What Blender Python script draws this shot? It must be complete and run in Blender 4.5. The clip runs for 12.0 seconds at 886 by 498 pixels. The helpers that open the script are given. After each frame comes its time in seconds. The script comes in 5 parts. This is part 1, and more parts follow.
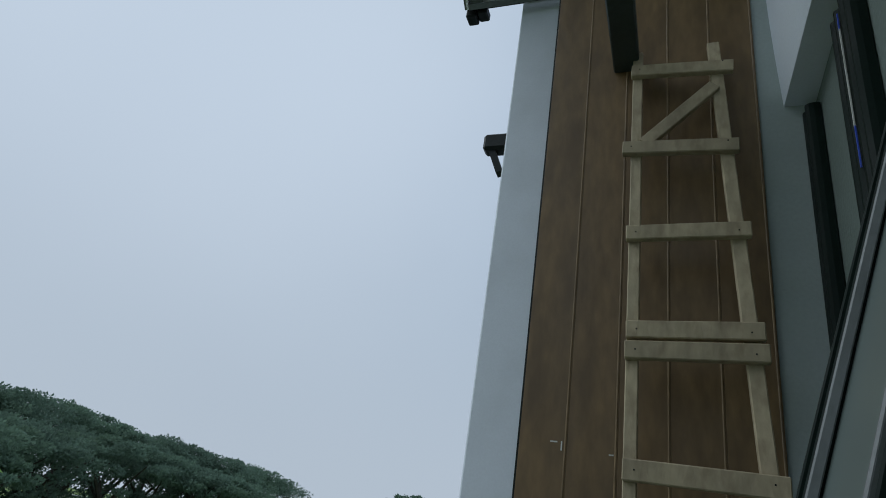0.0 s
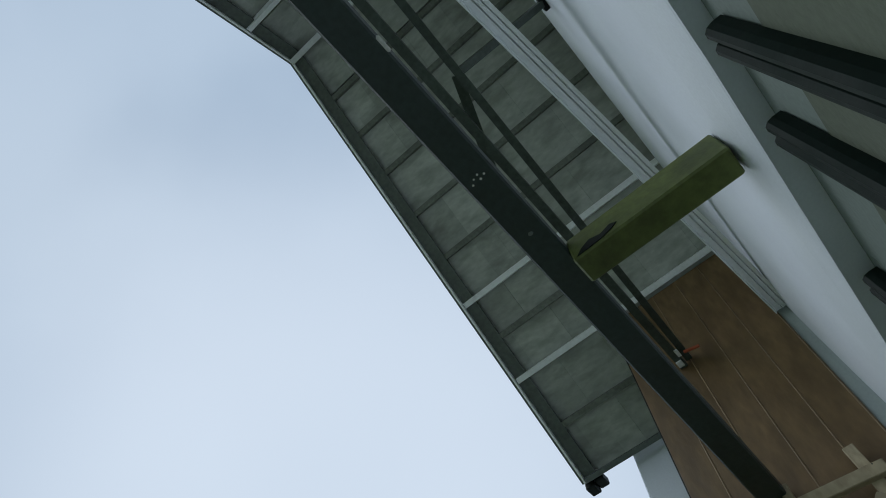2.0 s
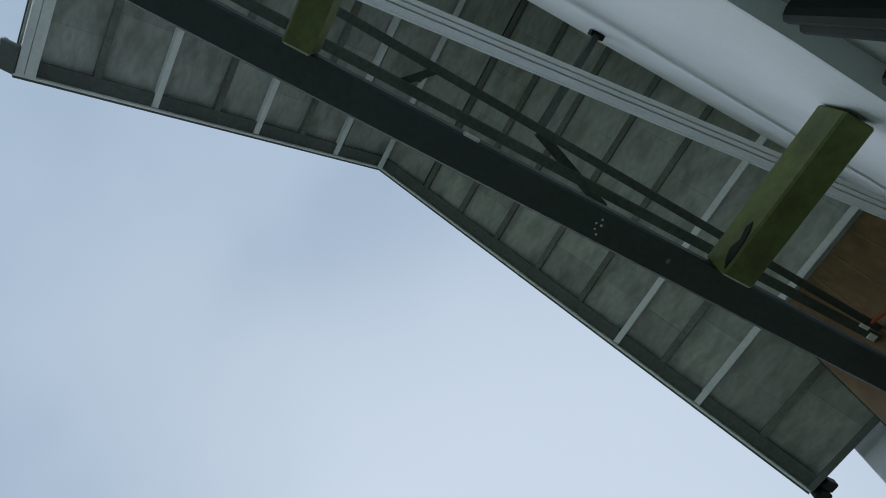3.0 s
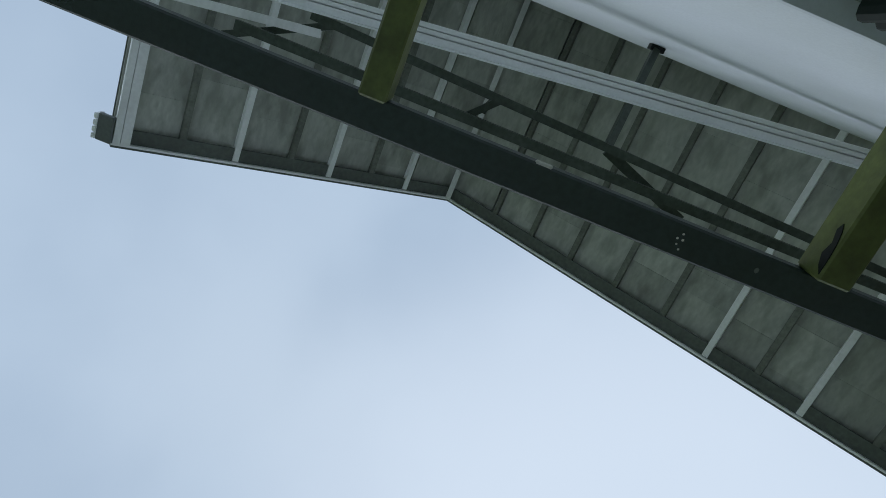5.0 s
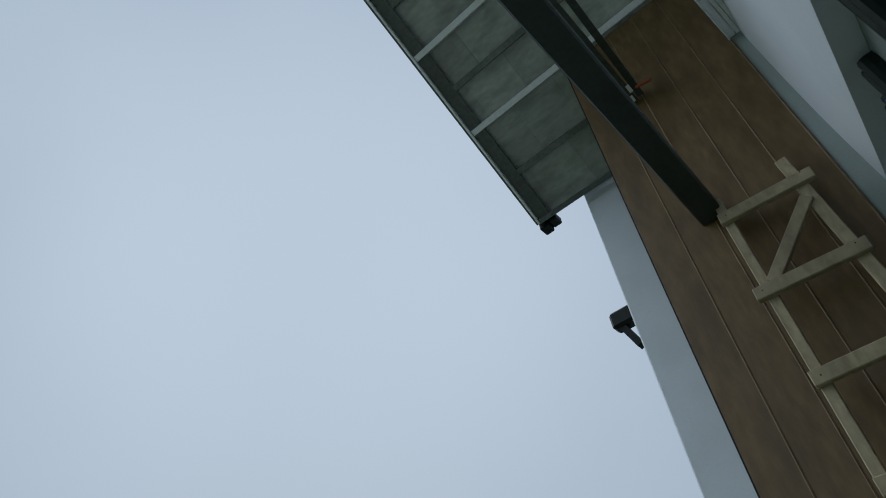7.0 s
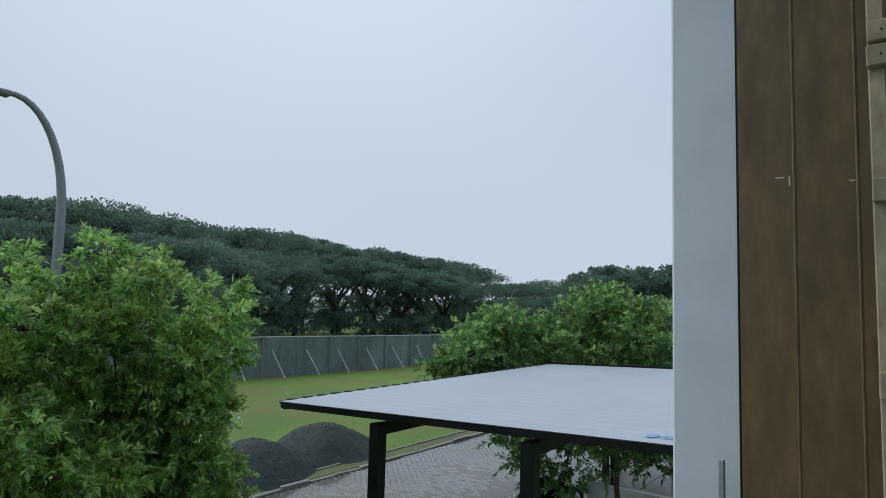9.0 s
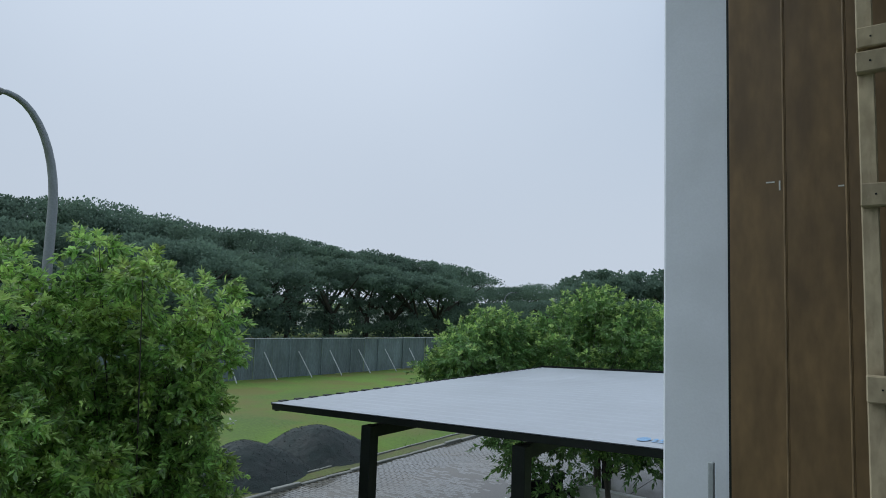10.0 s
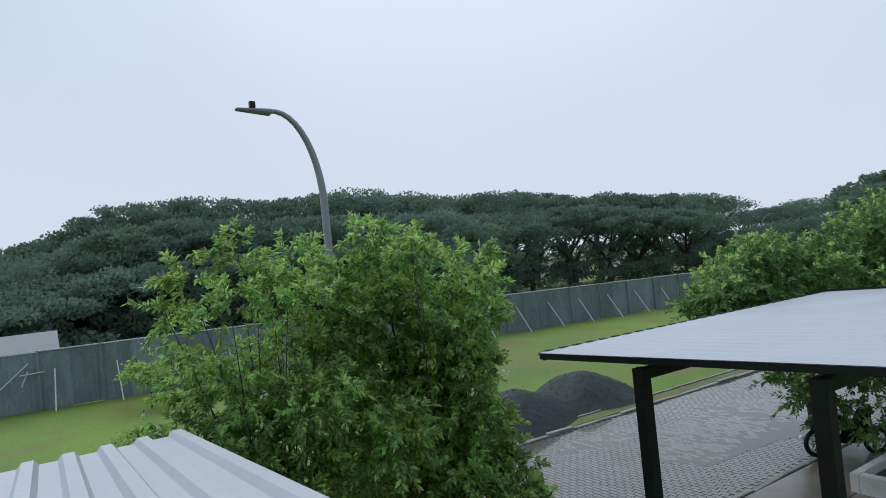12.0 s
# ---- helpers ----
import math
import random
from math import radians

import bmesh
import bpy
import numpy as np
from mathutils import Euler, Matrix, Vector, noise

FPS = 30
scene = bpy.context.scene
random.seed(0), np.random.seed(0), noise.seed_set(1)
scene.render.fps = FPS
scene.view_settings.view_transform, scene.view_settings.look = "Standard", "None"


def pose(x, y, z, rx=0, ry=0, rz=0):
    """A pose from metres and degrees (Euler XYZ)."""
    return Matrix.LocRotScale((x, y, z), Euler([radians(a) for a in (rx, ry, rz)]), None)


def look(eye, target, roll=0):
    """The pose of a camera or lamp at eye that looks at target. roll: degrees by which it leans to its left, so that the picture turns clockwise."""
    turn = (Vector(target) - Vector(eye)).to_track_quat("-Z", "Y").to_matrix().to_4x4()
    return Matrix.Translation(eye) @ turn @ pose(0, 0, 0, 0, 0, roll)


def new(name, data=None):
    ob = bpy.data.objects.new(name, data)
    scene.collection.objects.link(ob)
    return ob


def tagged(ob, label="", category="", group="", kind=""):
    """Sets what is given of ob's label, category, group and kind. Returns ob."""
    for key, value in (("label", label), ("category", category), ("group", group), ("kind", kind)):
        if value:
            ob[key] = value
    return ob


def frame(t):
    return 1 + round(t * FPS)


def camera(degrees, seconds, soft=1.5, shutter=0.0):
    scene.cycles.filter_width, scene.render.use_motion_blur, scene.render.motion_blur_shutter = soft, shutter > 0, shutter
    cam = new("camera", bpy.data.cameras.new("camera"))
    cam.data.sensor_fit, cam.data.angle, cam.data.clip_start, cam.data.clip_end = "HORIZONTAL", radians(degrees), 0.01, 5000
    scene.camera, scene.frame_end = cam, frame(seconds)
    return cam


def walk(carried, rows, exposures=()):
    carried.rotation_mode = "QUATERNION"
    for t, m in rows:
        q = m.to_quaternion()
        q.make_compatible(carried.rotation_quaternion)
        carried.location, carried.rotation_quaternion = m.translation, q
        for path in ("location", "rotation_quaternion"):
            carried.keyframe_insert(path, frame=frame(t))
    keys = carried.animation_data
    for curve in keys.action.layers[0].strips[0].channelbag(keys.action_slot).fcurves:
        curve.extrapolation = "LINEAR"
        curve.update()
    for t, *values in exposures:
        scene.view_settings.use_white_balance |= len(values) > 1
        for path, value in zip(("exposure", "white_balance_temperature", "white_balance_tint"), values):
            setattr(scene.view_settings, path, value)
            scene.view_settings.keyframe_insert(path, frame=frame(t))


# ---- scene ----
cam = camera(70.53, 12.0, soft=0.95)
PATH = [
    (0, (0.470, -2.007, 1.624), (-0.228, -0.338, 2.476), 9.51),
    (0.5, (0.547, -2.050, 1.804), (-0.048, -0.625, 3.076), 5.39),
    (1, (0.541, -2.152, 1.805), (-0.012, -1.002, 3.345), 5.07),
    (1.5, (0.567, -2.203, 1.842), (0.070, -1.290, 3.551), 0.61),
    (2, (0.586, -2.281, 1.817), (0.020, -1.584, 3.604), -2.88),
    (2.5, (0.579, -2.289, 1.808), (-0.133, -1.735, 3.593), 5.52),
    (3, (0.612, -2.370, 1.796), (-0.052, -2.057, 3.656), 2.53),
    (3.5, (0.636, -2.398, 1.780), (-0.013, -2.238, 3.665), 7.83),
    (3.7, (0.637, -2.393, 1.778), (-0.016, -2.261, 3.663), 10.05),
    (5.3, (0.611, -2.416, 1.746), (-0.075, -2.329, 3.623), 15.43),
    (5.5, (0.603, -2.399, 1.739), (-0.090, -2.284, 3.612), 14.47),
    (6, (0.611, -2.357, 1.736), (0.007, -2.058, 3.620), 2.01),
    (6.5, (0.595, -2.254, 1.782), (-0.013, -1.561, 3.557), -12.66),
    (6.8, (0.577, -2.222, 1.796), (-0.151, -1.247, 3.384), -13.30),
    (7, (0.536, -2.177, 1.748), (-0.340, -1.001, 3.108), -8.62),
    (7.2, (0.521, -2.132, 1.735), (-0.541, -0.729, 2.687), -7.34),
    (7.4, (0.458, -2.042, 1.708), (-0.694, -0.543, 2.359), -4.50),
    (7.5, (0.421, -2.004, 1.694), (-0.756, -0.471, 2.206), -3.63),
    (7.7, (0.398, -1.950, 1.668), (-0.777, -0.369, 2.010), -2.50),
    (9.3, (0.383, -2.014, 1.586), (-0.799, -0.409, 1.752), 1.67),
    (9.5, (0.385, -2.015, 1.592), (-0.783, -0.400, 1.765), 1.25),
    (10, (0.388, -2.007, 1.583), (-0.775, -0.390, 1.763), 1.99),
    (10.5, (0.385, -2.002, 1.568), (-0.740, -0.353, 1.679), 3.60),
    (11, (0.390, -2.027, 1.563), (-0.765, -0.397, 1.654), 3.03),
    (11.2, (0.382, -2.040, 1.569), (-0.880, -0.489, 1.581), -0.85),
    (11.5, (0.370, -2.060, 1.578), (-0.988, -0.592, 1.602), -1.42),
    (12, (0.328, -2.148, 1.592), (-1.349, -1.060, 1.637), -5.68),
]
walk(cam, [(t, look(e, g, r)) for t, e, g, r in PATH], ((0,-0.17,6300,4.2),(0.5,-0.05,6330,4.2),(1.0,-0.14,6360,4.6),(1.5,-0.14,6380,5),(2.0,0.04,6420,5),(2.5,-0.12,6380,5),(3.0,-0.06,6380,5),(3.5,-0.03,6380,5),(5.5,0.12,6380,5),(6.0,0.14,6380,5),(6.5,0.16,6450,6),(7,-0.28,6280,3.6),(7.5,-0.14,6280,4),(9.5,0.12,6430,6.6),(10.5,0.06,6430,7),(11.0,0.22,6450,8),(12,0.32,6500,9)))

# ---- world and light: rainy overcast afternoon ----
world = bpy.data.worlds.new("overcast_sky")
scene.world = world
world.use_nodes = True
wn, wl = world.node_tree.nodes, world.node_tree.links
wn.clear()
w_out = wn.new("ShaderNodeOutputWorld")
w_sky = wn.new("ShaderNodeTexSky")
w_sky.sky_type = "NISHITA"
w_sky.sun_disc = False
w_sky.sun_elevation, w_sky.sun_rotation = radians(53), radians(257)
w_sky.dust_density, w_sky.air_density = 4.0, 1.2
w_bg1 = wn.new("ShaderNodeBackground")
w_bg1.inputs["Strength"].default_value = 0.0015
w_geo = wn.new("ShaderNodeTexCoord")
w_noise = wn.new("ShaderNodeTexNoise")
w_noise.inputs["Scale"].default_value = 3.0
w_noise.inputs["Detail"].default_value = 5.0
w_noise.inputs["Roughness"].default_value = 0.4
w_sep = wn.new("ShaderNodeSeparateXYZ")
w_dot = wn.new("ShaderNodeVectorMath")
w_dot.operation = "DOT_PRODUCT"
w_dot.inputs[1].default_value = (-0.60, 0.50, 0.625)  # the brighter part of the cloud, where the sun stands


def w_range(src, a0, a1, b0, b1):
    x = wn.new("ShaderNodeMapRange")
    x.interpolation_type = "SMOOTHSTEP"
    for k, v in enumerate((a0, a1, b0, b1), 1):
        x.inputs[k].default_value = v
    wl.new(src, x.inputs[0])
    return x.outputs[0]


def w_mix(fac, a, b):
    x = wn.new("ShaderNodeMixRGB")
    wl.new(fac, x.inputs[0])
    for k, v in ((1, a), (2, b)):
        if hasattr(v, "node"):
            wl.new(v, x.inputs[k])
        else:
            x.inputs[k].default_value = (*v, 1)
    return x.outputs[0]


wl.new(w_geo.outputs["Generated"], w_noise.inputs["Vector"])
wl.new(w_geo.outputs["Generated"], w_sep.inputs[0])
wl.new(w_geo.outputs["Generated"], w_dot.inputs[0])
w_col = w_mix(w_range(w_noise.outputs[0], 0.30, 0.70, 0, 1), (0.374, 0.467, 0.615), (0.448, 0.543, 0.692))
w_col = w_mix(w_range(w_dot.outputs["Value"], 0.76, 0.99, 0, 0.86), w_col, (0.675, 0.745, 0.88))
w_col = w_mix(w_range(w_sep.outputs[2], 0.0, 0.68, 0.95, 0.0), w_col, (0.532, 0.588, 0.69))
w_bg2 = wn.new("ShaderNodeBackground")
w_bg2.inputs["Strength"].default_value = 0.98
wl.new(w_col, w_bg2.inputs["Color"])
w_add = wn.new("ShaderNodeAddShader")
wl.new(w_sky.outputs[0], w_bg1.inputs["Color"])
wl.new(w_bg1.outputs[0], w_add.inputs[0])
wl.new(w_bg2.outputs[0], w_add.inputs[1])
wl.new(w_add.outputs[0], w_out.inputs["Surface"])
sun = new("sun", bpy.data.lights.new("sun", "SUN"))
sun.data.energy, sun.data.angle, sun.data.color = 1.4, radians(75), (0.957, 0.985, 1.0)
sun.matrix_world = look((-22, -5, 30), (0, 0, 0))


# ---- materials ----
def mat(name, base, rough=0.6, metal=0.0, var=0.15, scale=2.0, fine=40.0, bump=0.15, tint=None, tint_amt=0.4, rnd=0.0,
        stretch=(1, 1, 1), island=0.0, spec=0.5, rough_var=0.1, translucent=0.0):
    m = bpy.data.materials.new(name)
    m.use_nodes = True
    n, l = m.node_tree.nodes, m.node_tree.links
    b = n["Principled BSDF"]
    geo = n.new("ShaderNodeNewGeometry")
    mp = n.new("ShaderNodeMapping")
    mp.inputs["Scale"].default_value = stretch
    l.new(geo.outputs["Position"], mp.inputs[0])
    big, small = n.new("ShaderNodeTexNoise"), n.new("ShaderNodeTexNoise")
    big.inputs["Scale"].default_value, small.inputs["Scale"].default_value = scale, fine
    big.inputs["Detail"].default_value, small.inputs["Detail"].default_value = 5.0, 3.0
    l.new(mp.outputs[0], big.inputs["Vector"])
    l.new(mp.outputs[0], small.inputs["Vector"])
    c0 = [max(0.0, v * (1 - var)) for v in base]
    c1 = [min(1.0, v * (1 + var)) for v in base]
    ramp = n.new("ShaderNodeValToRGB")
    ramp.color_ramp.elements[0].position, ramp.color_ramp.elements[1].position = 0.3, 0.7
    ramp.color_ramp.elements[0].color, ramp.color_ramp.elements[1].color = (*c0, 1), (*c1, 1)
    l.new(big.outputs[0], ramp.inputs[0])
    col = ramp.outputs[0]

    def mixed(kind, fac, a, bcol):
        x = n.new("ShaderNodeMixRGB")
        x.blend_type = kind
        if hasattr(fac, "node"):
            l.new(fac, x.inputs[0])
        else:
            x.inputs[0].default_value = fac
        l.new(a, x.inputs[1])
        if hasattr(bcol, "node"):
            l.new(bcol, x.inputs[2])
        else:
            x.inputs[2].default_value = (*bcol, 1)
        return x.outputs[0]

    def ranged(src, a0, a1, b0, b1):
        x = n.new("ShaderNodeMapRange")
        x.inputs[1].default_value, x.inputs[2].default_value = a0, a1
        x.inputs[3].default_value, x.inputs[4].default_value = b0, b1
        l.new(src, x.inputs[0])
        return x.outputs[0]

    g = ranged(small.outputs[0], 0.3, 0.7, 1 - var * 0.8, 1 + var * 0.8)
    cg = n.new("ShaderNodeCombineXYZ")
    for i in range(3):
        l.new(g, cg.inputs[i])
    col = mixed("MULTIPLY", 1.0, col, cg.outputs[0])
    if tint:
        t2 = n.new("ShaderNodeTexNoise")
        t2.inputs["Scale"].default_value, t2.inputs["Detail"].default_value = scale * 2.3, 8.0
        l.new(mp.outputs[0], t2.inputs["Vector"])
        col = mixed("MIX", ranged(t2.outputs[0], 0.48, 0.68, 0.0, tint_amt), col, tint)
    if rnd or island:
        info = n.new("ShaderNodeObjectInfo")
        src = geo.outputs["Random Per Island"] if island else info.outputs["Random"]
        a = island or rnd
        v = ranged(src, 0, 1, 1 - a, 1 + a)
        cv = n.new("ShaderNodeCombineXYZ")
        for i in range(3):
            l.new(v, cv.inputs[i])
        col = mixed("MULTIPLY", 1.0, col, cv.outputs[0])
    l.new(col, b.inputs["Base Color"])
    l.new(ranged(big.outputs[0], 0.3, 0.7, max(0.03, rough - rough_var), min(1, rough + rough_var)), b.inputs["Roughness"])
    b.inputs["Metallic"].default_value = metal
    b.inputs["Specular IOR Level"].default_value = spec
    if bump:
        bp = n.new("ShaderNodeBump")
        bp.inputs["Strength"].default_value, bp.inputs["Distance"].default_value = bump, 0.02
        l.new(small.outputs[0], bp.inputs["Height"])
        l.new(bp.outputs[0], b.inputs["Normal"])
    if translucent:
        out = n["Material Output"]
        tr = n.new("ShaderNodeBsdfTranslucent")
        l.new(col, tr.inputs["Color"])
        mx = n.new("ShaderNodeMixShader")
        mx.inputs[0].default_value = translucent
        l.new(b.outputs[0], mx.inputs[1])
        l.new(tr.outputs[0], mx.inputs[2])
        l.new(mx.outputs[0], out.inputs["Surface"])
    return m


M_WHITE = mat("white_wall_paint", (0.755, 0.79, 0.855), 0.75, var=0.03, scale=1.3, fine=120, bump=0.04, tint=(0.62, 0.65, 0.69), tint_amt=0.4)
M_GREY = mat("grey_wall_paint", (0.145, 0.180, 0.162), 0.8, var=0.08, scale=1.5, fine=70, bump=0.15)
M_TRIM = mat("pale_grey_render", (0.355, 0.40, 0.385), 0.8, var=0.06, scale=1.5, fine=80, bump=0.08, tint=(0.29, 0.33, 0.31), tint_amt=0.4)
# darker copy of the white wall paint, shade put into its colour
M_BAND = mat("shaded_white_paint", (0.665, 0.705, 0.765), 0.75, var=0.035, scale=1.1, fine=110, bump=0.05, tint=(0.56, 0.60, 0.65), tint_amt=0.4)
M_OLIVE = mat("olive_wall_paint", (0.078, 0.094, 0.064), 0.8, var=0.1, scale=2, fine=60)
M_FLOOR = mat("pale_bounce_floor", (0.40, 0.43, 0.44), 0.8, var=0.12, scale=1.2, fine=40, bump=0.15, tint=(0.28, 0.31, 0.32), tint_amt=0.5)
M_BROWN = mat("brown_wood_cladding", (0.160, 0.099, 0.042), 0.5, var=0.2, scale=2.2, fine=16, bump=0.06, tint=(0.090, 0.054, 0.022),
              tint_amt=0.65, rnd=0.05, stretch=(2.5, 2.5, 0.8))
M_BEAD = mat("worn_brown_board_edge", (0.205, 0.138, 0.070), 0.5, var=0.25, scale=5, fine=30, bump=0.05, stretch=(1, 1, 0.6))
M_BLACK = mat("black_painted_steel", (0.007, 0.010, 0.009), 0.55, var=0.25, scale=3, fine=50, bump=0.06, tint=(0.018, 0.021, 0.019), tint_amt=0.25, spec=0.22)
M_BLACK_ALU = mat("black_aluminium", (0.004, 0.011, 0.008), 0.6, var=0.2, scale=4, fine=60, bump=0.03, spec=0.15)
M_FLANGE = mat("dull_grey_aluminium", (0.018, 0.026, 0.024), 0.6, var=0.2, scale=4, fine=60, bump=0.03)
M_BEAM = mat("dark_primed_steel", (0.030, 0.046, 0.043), 0.5, var=0.2, scale=3, fine=50, bump=0.06, tint=(0.05, 0.06, 0.06), tint_amt=0.3)
M_GREEN = mat("green_painted_steel", (0.124, 0.150, 0.042), 0.5, var=0.2, scale=3.5, fine=45, bump=0.08, tint=(0.05, 0.058, 0.02), tint_amt=0.6)
M_GALV = mat("galvanised_steel", (0.68, 0.70, 0.69), 0.45, metal=0.15, var=0.1, scale=5, fine=60, bump=0.04)
M_CHANNEL = mat("ribbed_galvanised_channel", (0.88, 0.905, 0.925), 0.4, metal=0.1, var=0.04, scale=3, fine=60, bump=0.02)
M_TRUSS = mat("dark_light_gauge_steel", (0.062, 0.078, 0.064), 0.5, metal=0.3, var=0.25, scale=4, fine=50, bump=0.05)
M_TILE = mat("grey_roof_tile_underside", (0.43, 0.447, 0.412), 0.85, var=0.14, scale=2.2, fine=18, bump=0.15, tint=(0.25, 0.264, 0.232),
             tint_amt=0.75, rnd=0.12, stretch=(1, 2.2, 2.2))
M_BATTEN = mat("dark_roof_batten", (0.165, 0.178, 0.155), 0.7, var=0.25, scale=5, fine=50, bump=0.1)
M_VERGE = mat("dark_verge_board", (0.11, 0.125, 0.112), 0.7, var=0.2, scale=4, fine=40, bump=0.08)
M_PALE = mat("pale_painted_metal_strip", (0.88, 0.90, 0.91), 0.4, var=0.06, scale=4, fine=50, bump=0.04)
M_FASCIA = mat("grey_verge_trim", (0.13, 0.15, 0.145), 0.5, var=0.15, scale=4, fine=50, bump=0.05)
M_TIMBER = mat("weathered_rough_timber", (0.37, 0.305, 0.20), 0.8, var=0.14, scale=5, fine=14, bump=0.2, tint=(0.22, 0.17, 0.105),
               tint_amt=0.6, rnd=0.12, stretch=(2.5, 2.5, 1.2))
M_RED = mat("red_plastic_tape", (0.36, 0.075, 0.03), 0.5, var=0.1)
M_BLUE = mat("blue_plastic_film", (0.05, 0.10, 0.55), 0.4, var=0.1)
M_MARK = mat("faded_blue_print", (0.20, 0.38, 0.60), 0.5, var=0.2, fine=30)
M_CEMENT = mat("cement_splash", (0.62, 0.62, 0.58), 0.9, var=0.15, fine=90)
M_SHEET = mat("white_corrugated_sheet", (0.405, 0.43, 0.465), 0.45, var=0.05, scale=0.9, fine=20, bump=0.015, tint=(0.38, 0.405, 0.435), tint_amt=0.4, rough_var=0.05)
M_PAVER = mat("wet_grey_paver", (0.098, 0.094, 0.074), 0.28, var=0.22, scale=0.28, fine=30, bump=0.06, tint=(0.100, 0.078, 0.044),
              tint_amt=0.75, island=0.16, rough_var=0.14)
M_PAVER_P = mat("wet_grey_paver_piece", (0.098, 0.094, 0.074), 0.28, var=0.22, scale=0.28, fine=30, bump=0.06, tint=(0.100, 0.078, 0.044),
                tint_amt=0.75, rnd=0.16, rough_var=0.14)
for m in (M_PAVER, M_PAVER_P):
    pb = m.node_tree.nodes["Principled BSDF"]
    pb.inputs["Coat Weight"].default_value, pb.inputs["Coat Roughness"].default_value, pb.inputs["Coat IOR"].default_value = 0.8, 0.05, 1.4
M_JOINT = mat("wet_sand_joint", (0.082, 0.073, 0.055), 0.12, var=0.25, scale=0.8, fine=60)
M_KERB = mat("wet_concrete_kerb", (0.24, 0.24, 0.215), 0.5, var=0.2, scale=3, fine=40, bump=0.2, rnd=0.12, tint=(0.16, 0.17, 0.13), tint_amt=0.5)
M_GRASS_G = mat("grass_ground", (0.110, 0.190, 0.022), 0.9, var=0.25, scale=0.2, fine=12, bump=0.3, tint=(0.150, 0.138, 0.034), tint_amt=0.8)
M_BLADE = mat("grass_blades", (0.16, 0.245, 0.04), 0.6, var=0.12, scale=0.25, fine=6, bump=0, tint=(0.185, 0.21, 0.058), tint_amt=0.45, island=0.10, translucent=0.55)
M_SOIL = mat("wet_soil", (0.075, 0.064, 0.050), 0.6, var=0.3, scale=2, fine=30, bump=0.4)
M_DRIVE = mat("wet_cement_drive", (0.175, 0.158, 0.135), 0.2, var=0.18, scale=0.9, fine=30, bump=0.05, tint=(0.12, 0.105, 0.08), tint_amt=0.6, rough_var=0.08)
M_ROUGH = mat("worn_grass_and_soil", (0.105, 0.125, 0.036), 0.85, var=0.3, scale=1.2, fine=18, bump=0.5, tint=(0.13, 0.105, 0.055), tint_amt=0.8)
M_GRAVEL = mat("dark_grey_gravel", (0.019, 0.029, 0.027), 0.75, var=0.35, scale=2, fine=24, bump=0.9, tint=(0.034, 0.047, 0.045), tint_amt=0.4)
M_STONES = mat("dark_grey_stones", (0.024, 0.035, 0.033), 0.7, var=0.2, scale=4, fine=30, bump=0.2, island=0.2)
M_FENCE = mat("dull_blue_grey_sheet", (0.155, 0.198, 0.204), 0.6, metal=0.1, var=0.2, scale=1.0, fine=14, bump=0.06, rnd=0.16,
              tint=(0.105, 0.138, 0.142), tint_amt=0.6, stretch=(1, 1, 0.35))
M_PROP = mat("grey_white_strut", (0.50, 0.52, 0.52), 0.6, var=0.12, scale=3, fine=30)
M_LEAF = mat("bright_green_leaves", (0.268, 0.448, 0.132), 0.30, var=0.22, scale=1.1, fine=7, bump=0, island=0.62, tint=(0.44, 0.54, 0.13), tint_amt=0.75, translucent=0.45, spec=0.8)
# brighter leaf copy for twig tips, top light put into its colour
M_TIP_LIT = mat("lit_yellow_green_tips", (0.40, 0.56, 0.175), 0.36, var=0.2, scale=1.5, fine=7, bump=0, island=0.3, translucent=0.4)
M_LEAF2 = mat("deep_green_leaves", (0.150, 0.285, 0.088), 0.38, var=0.25, scale=0.8, fine=6, bump=0, island=0.35, tint=(0.23, 0.36, 0.09), tint_amt=0.6, translucent=0.3)
# leaf colour raised so that rain haze is painted into it
M_FOREST = mat("hazy_forest_leaves", (0.132, 0.198, 0.148), 0.75, var=0.25, scale=0.06, fine=0.6, bump=0, spec=0.25, island=0.10, tint=(0.145, 0.222, 0.140), tint_amt=0.6, translucent=0.45)
M_TWIG = mat("green_brown_twigs", (0.11, 0.12, 0.045), 0.7, var=0.2, bump=0)
M_BARK = mat("dark_wet_bark", (0.050, 0.046, 0.034), 0.8, var=0.3, scale=4, fine=30, bump=0.6, stretch=(3, 3, 0.7))
M_FLOWER = mat("white_petals", (0.75, 0.75, 0.72), 0.6, var=0.05, bump=0)
M_LAMP = mat("galvanised_lamp_pole", (0.23, 0.25, 0.26), 0.45, metal=0.5, var=0.12, scale=2, fine=30, bump=0.03)
M_PIPE = mat("dull_grey_conduit", (0.34, 0.37, 0.385), 0.5, var=0.12, scale=4, fine=40, bump=0.03)
M_LAMPHEAD = mat("grey_lamp_housing", (0.17, 0.18, 0.18), 0.5, var=0.1, scale=6, fine=40)
M_PLASTER = mat("pale_planter_plaster", (0.55, 0.55, 0.52), 0.8, var=0.12, scale=1.5, fine=40, tint=(0.35, 0.36, 0.32), tint_amt=0.5)
M_SHED = mat("dull_sheet_roof", (0.155, 0.178, 0.182), 0.6, var=0.12, scale=1, fine=12, stretch=(0.4, 3, 1))
M_FARWALL = mat("pale_far_wall", (0.55, 0.56, 0.55), 0.8, var=0.08)

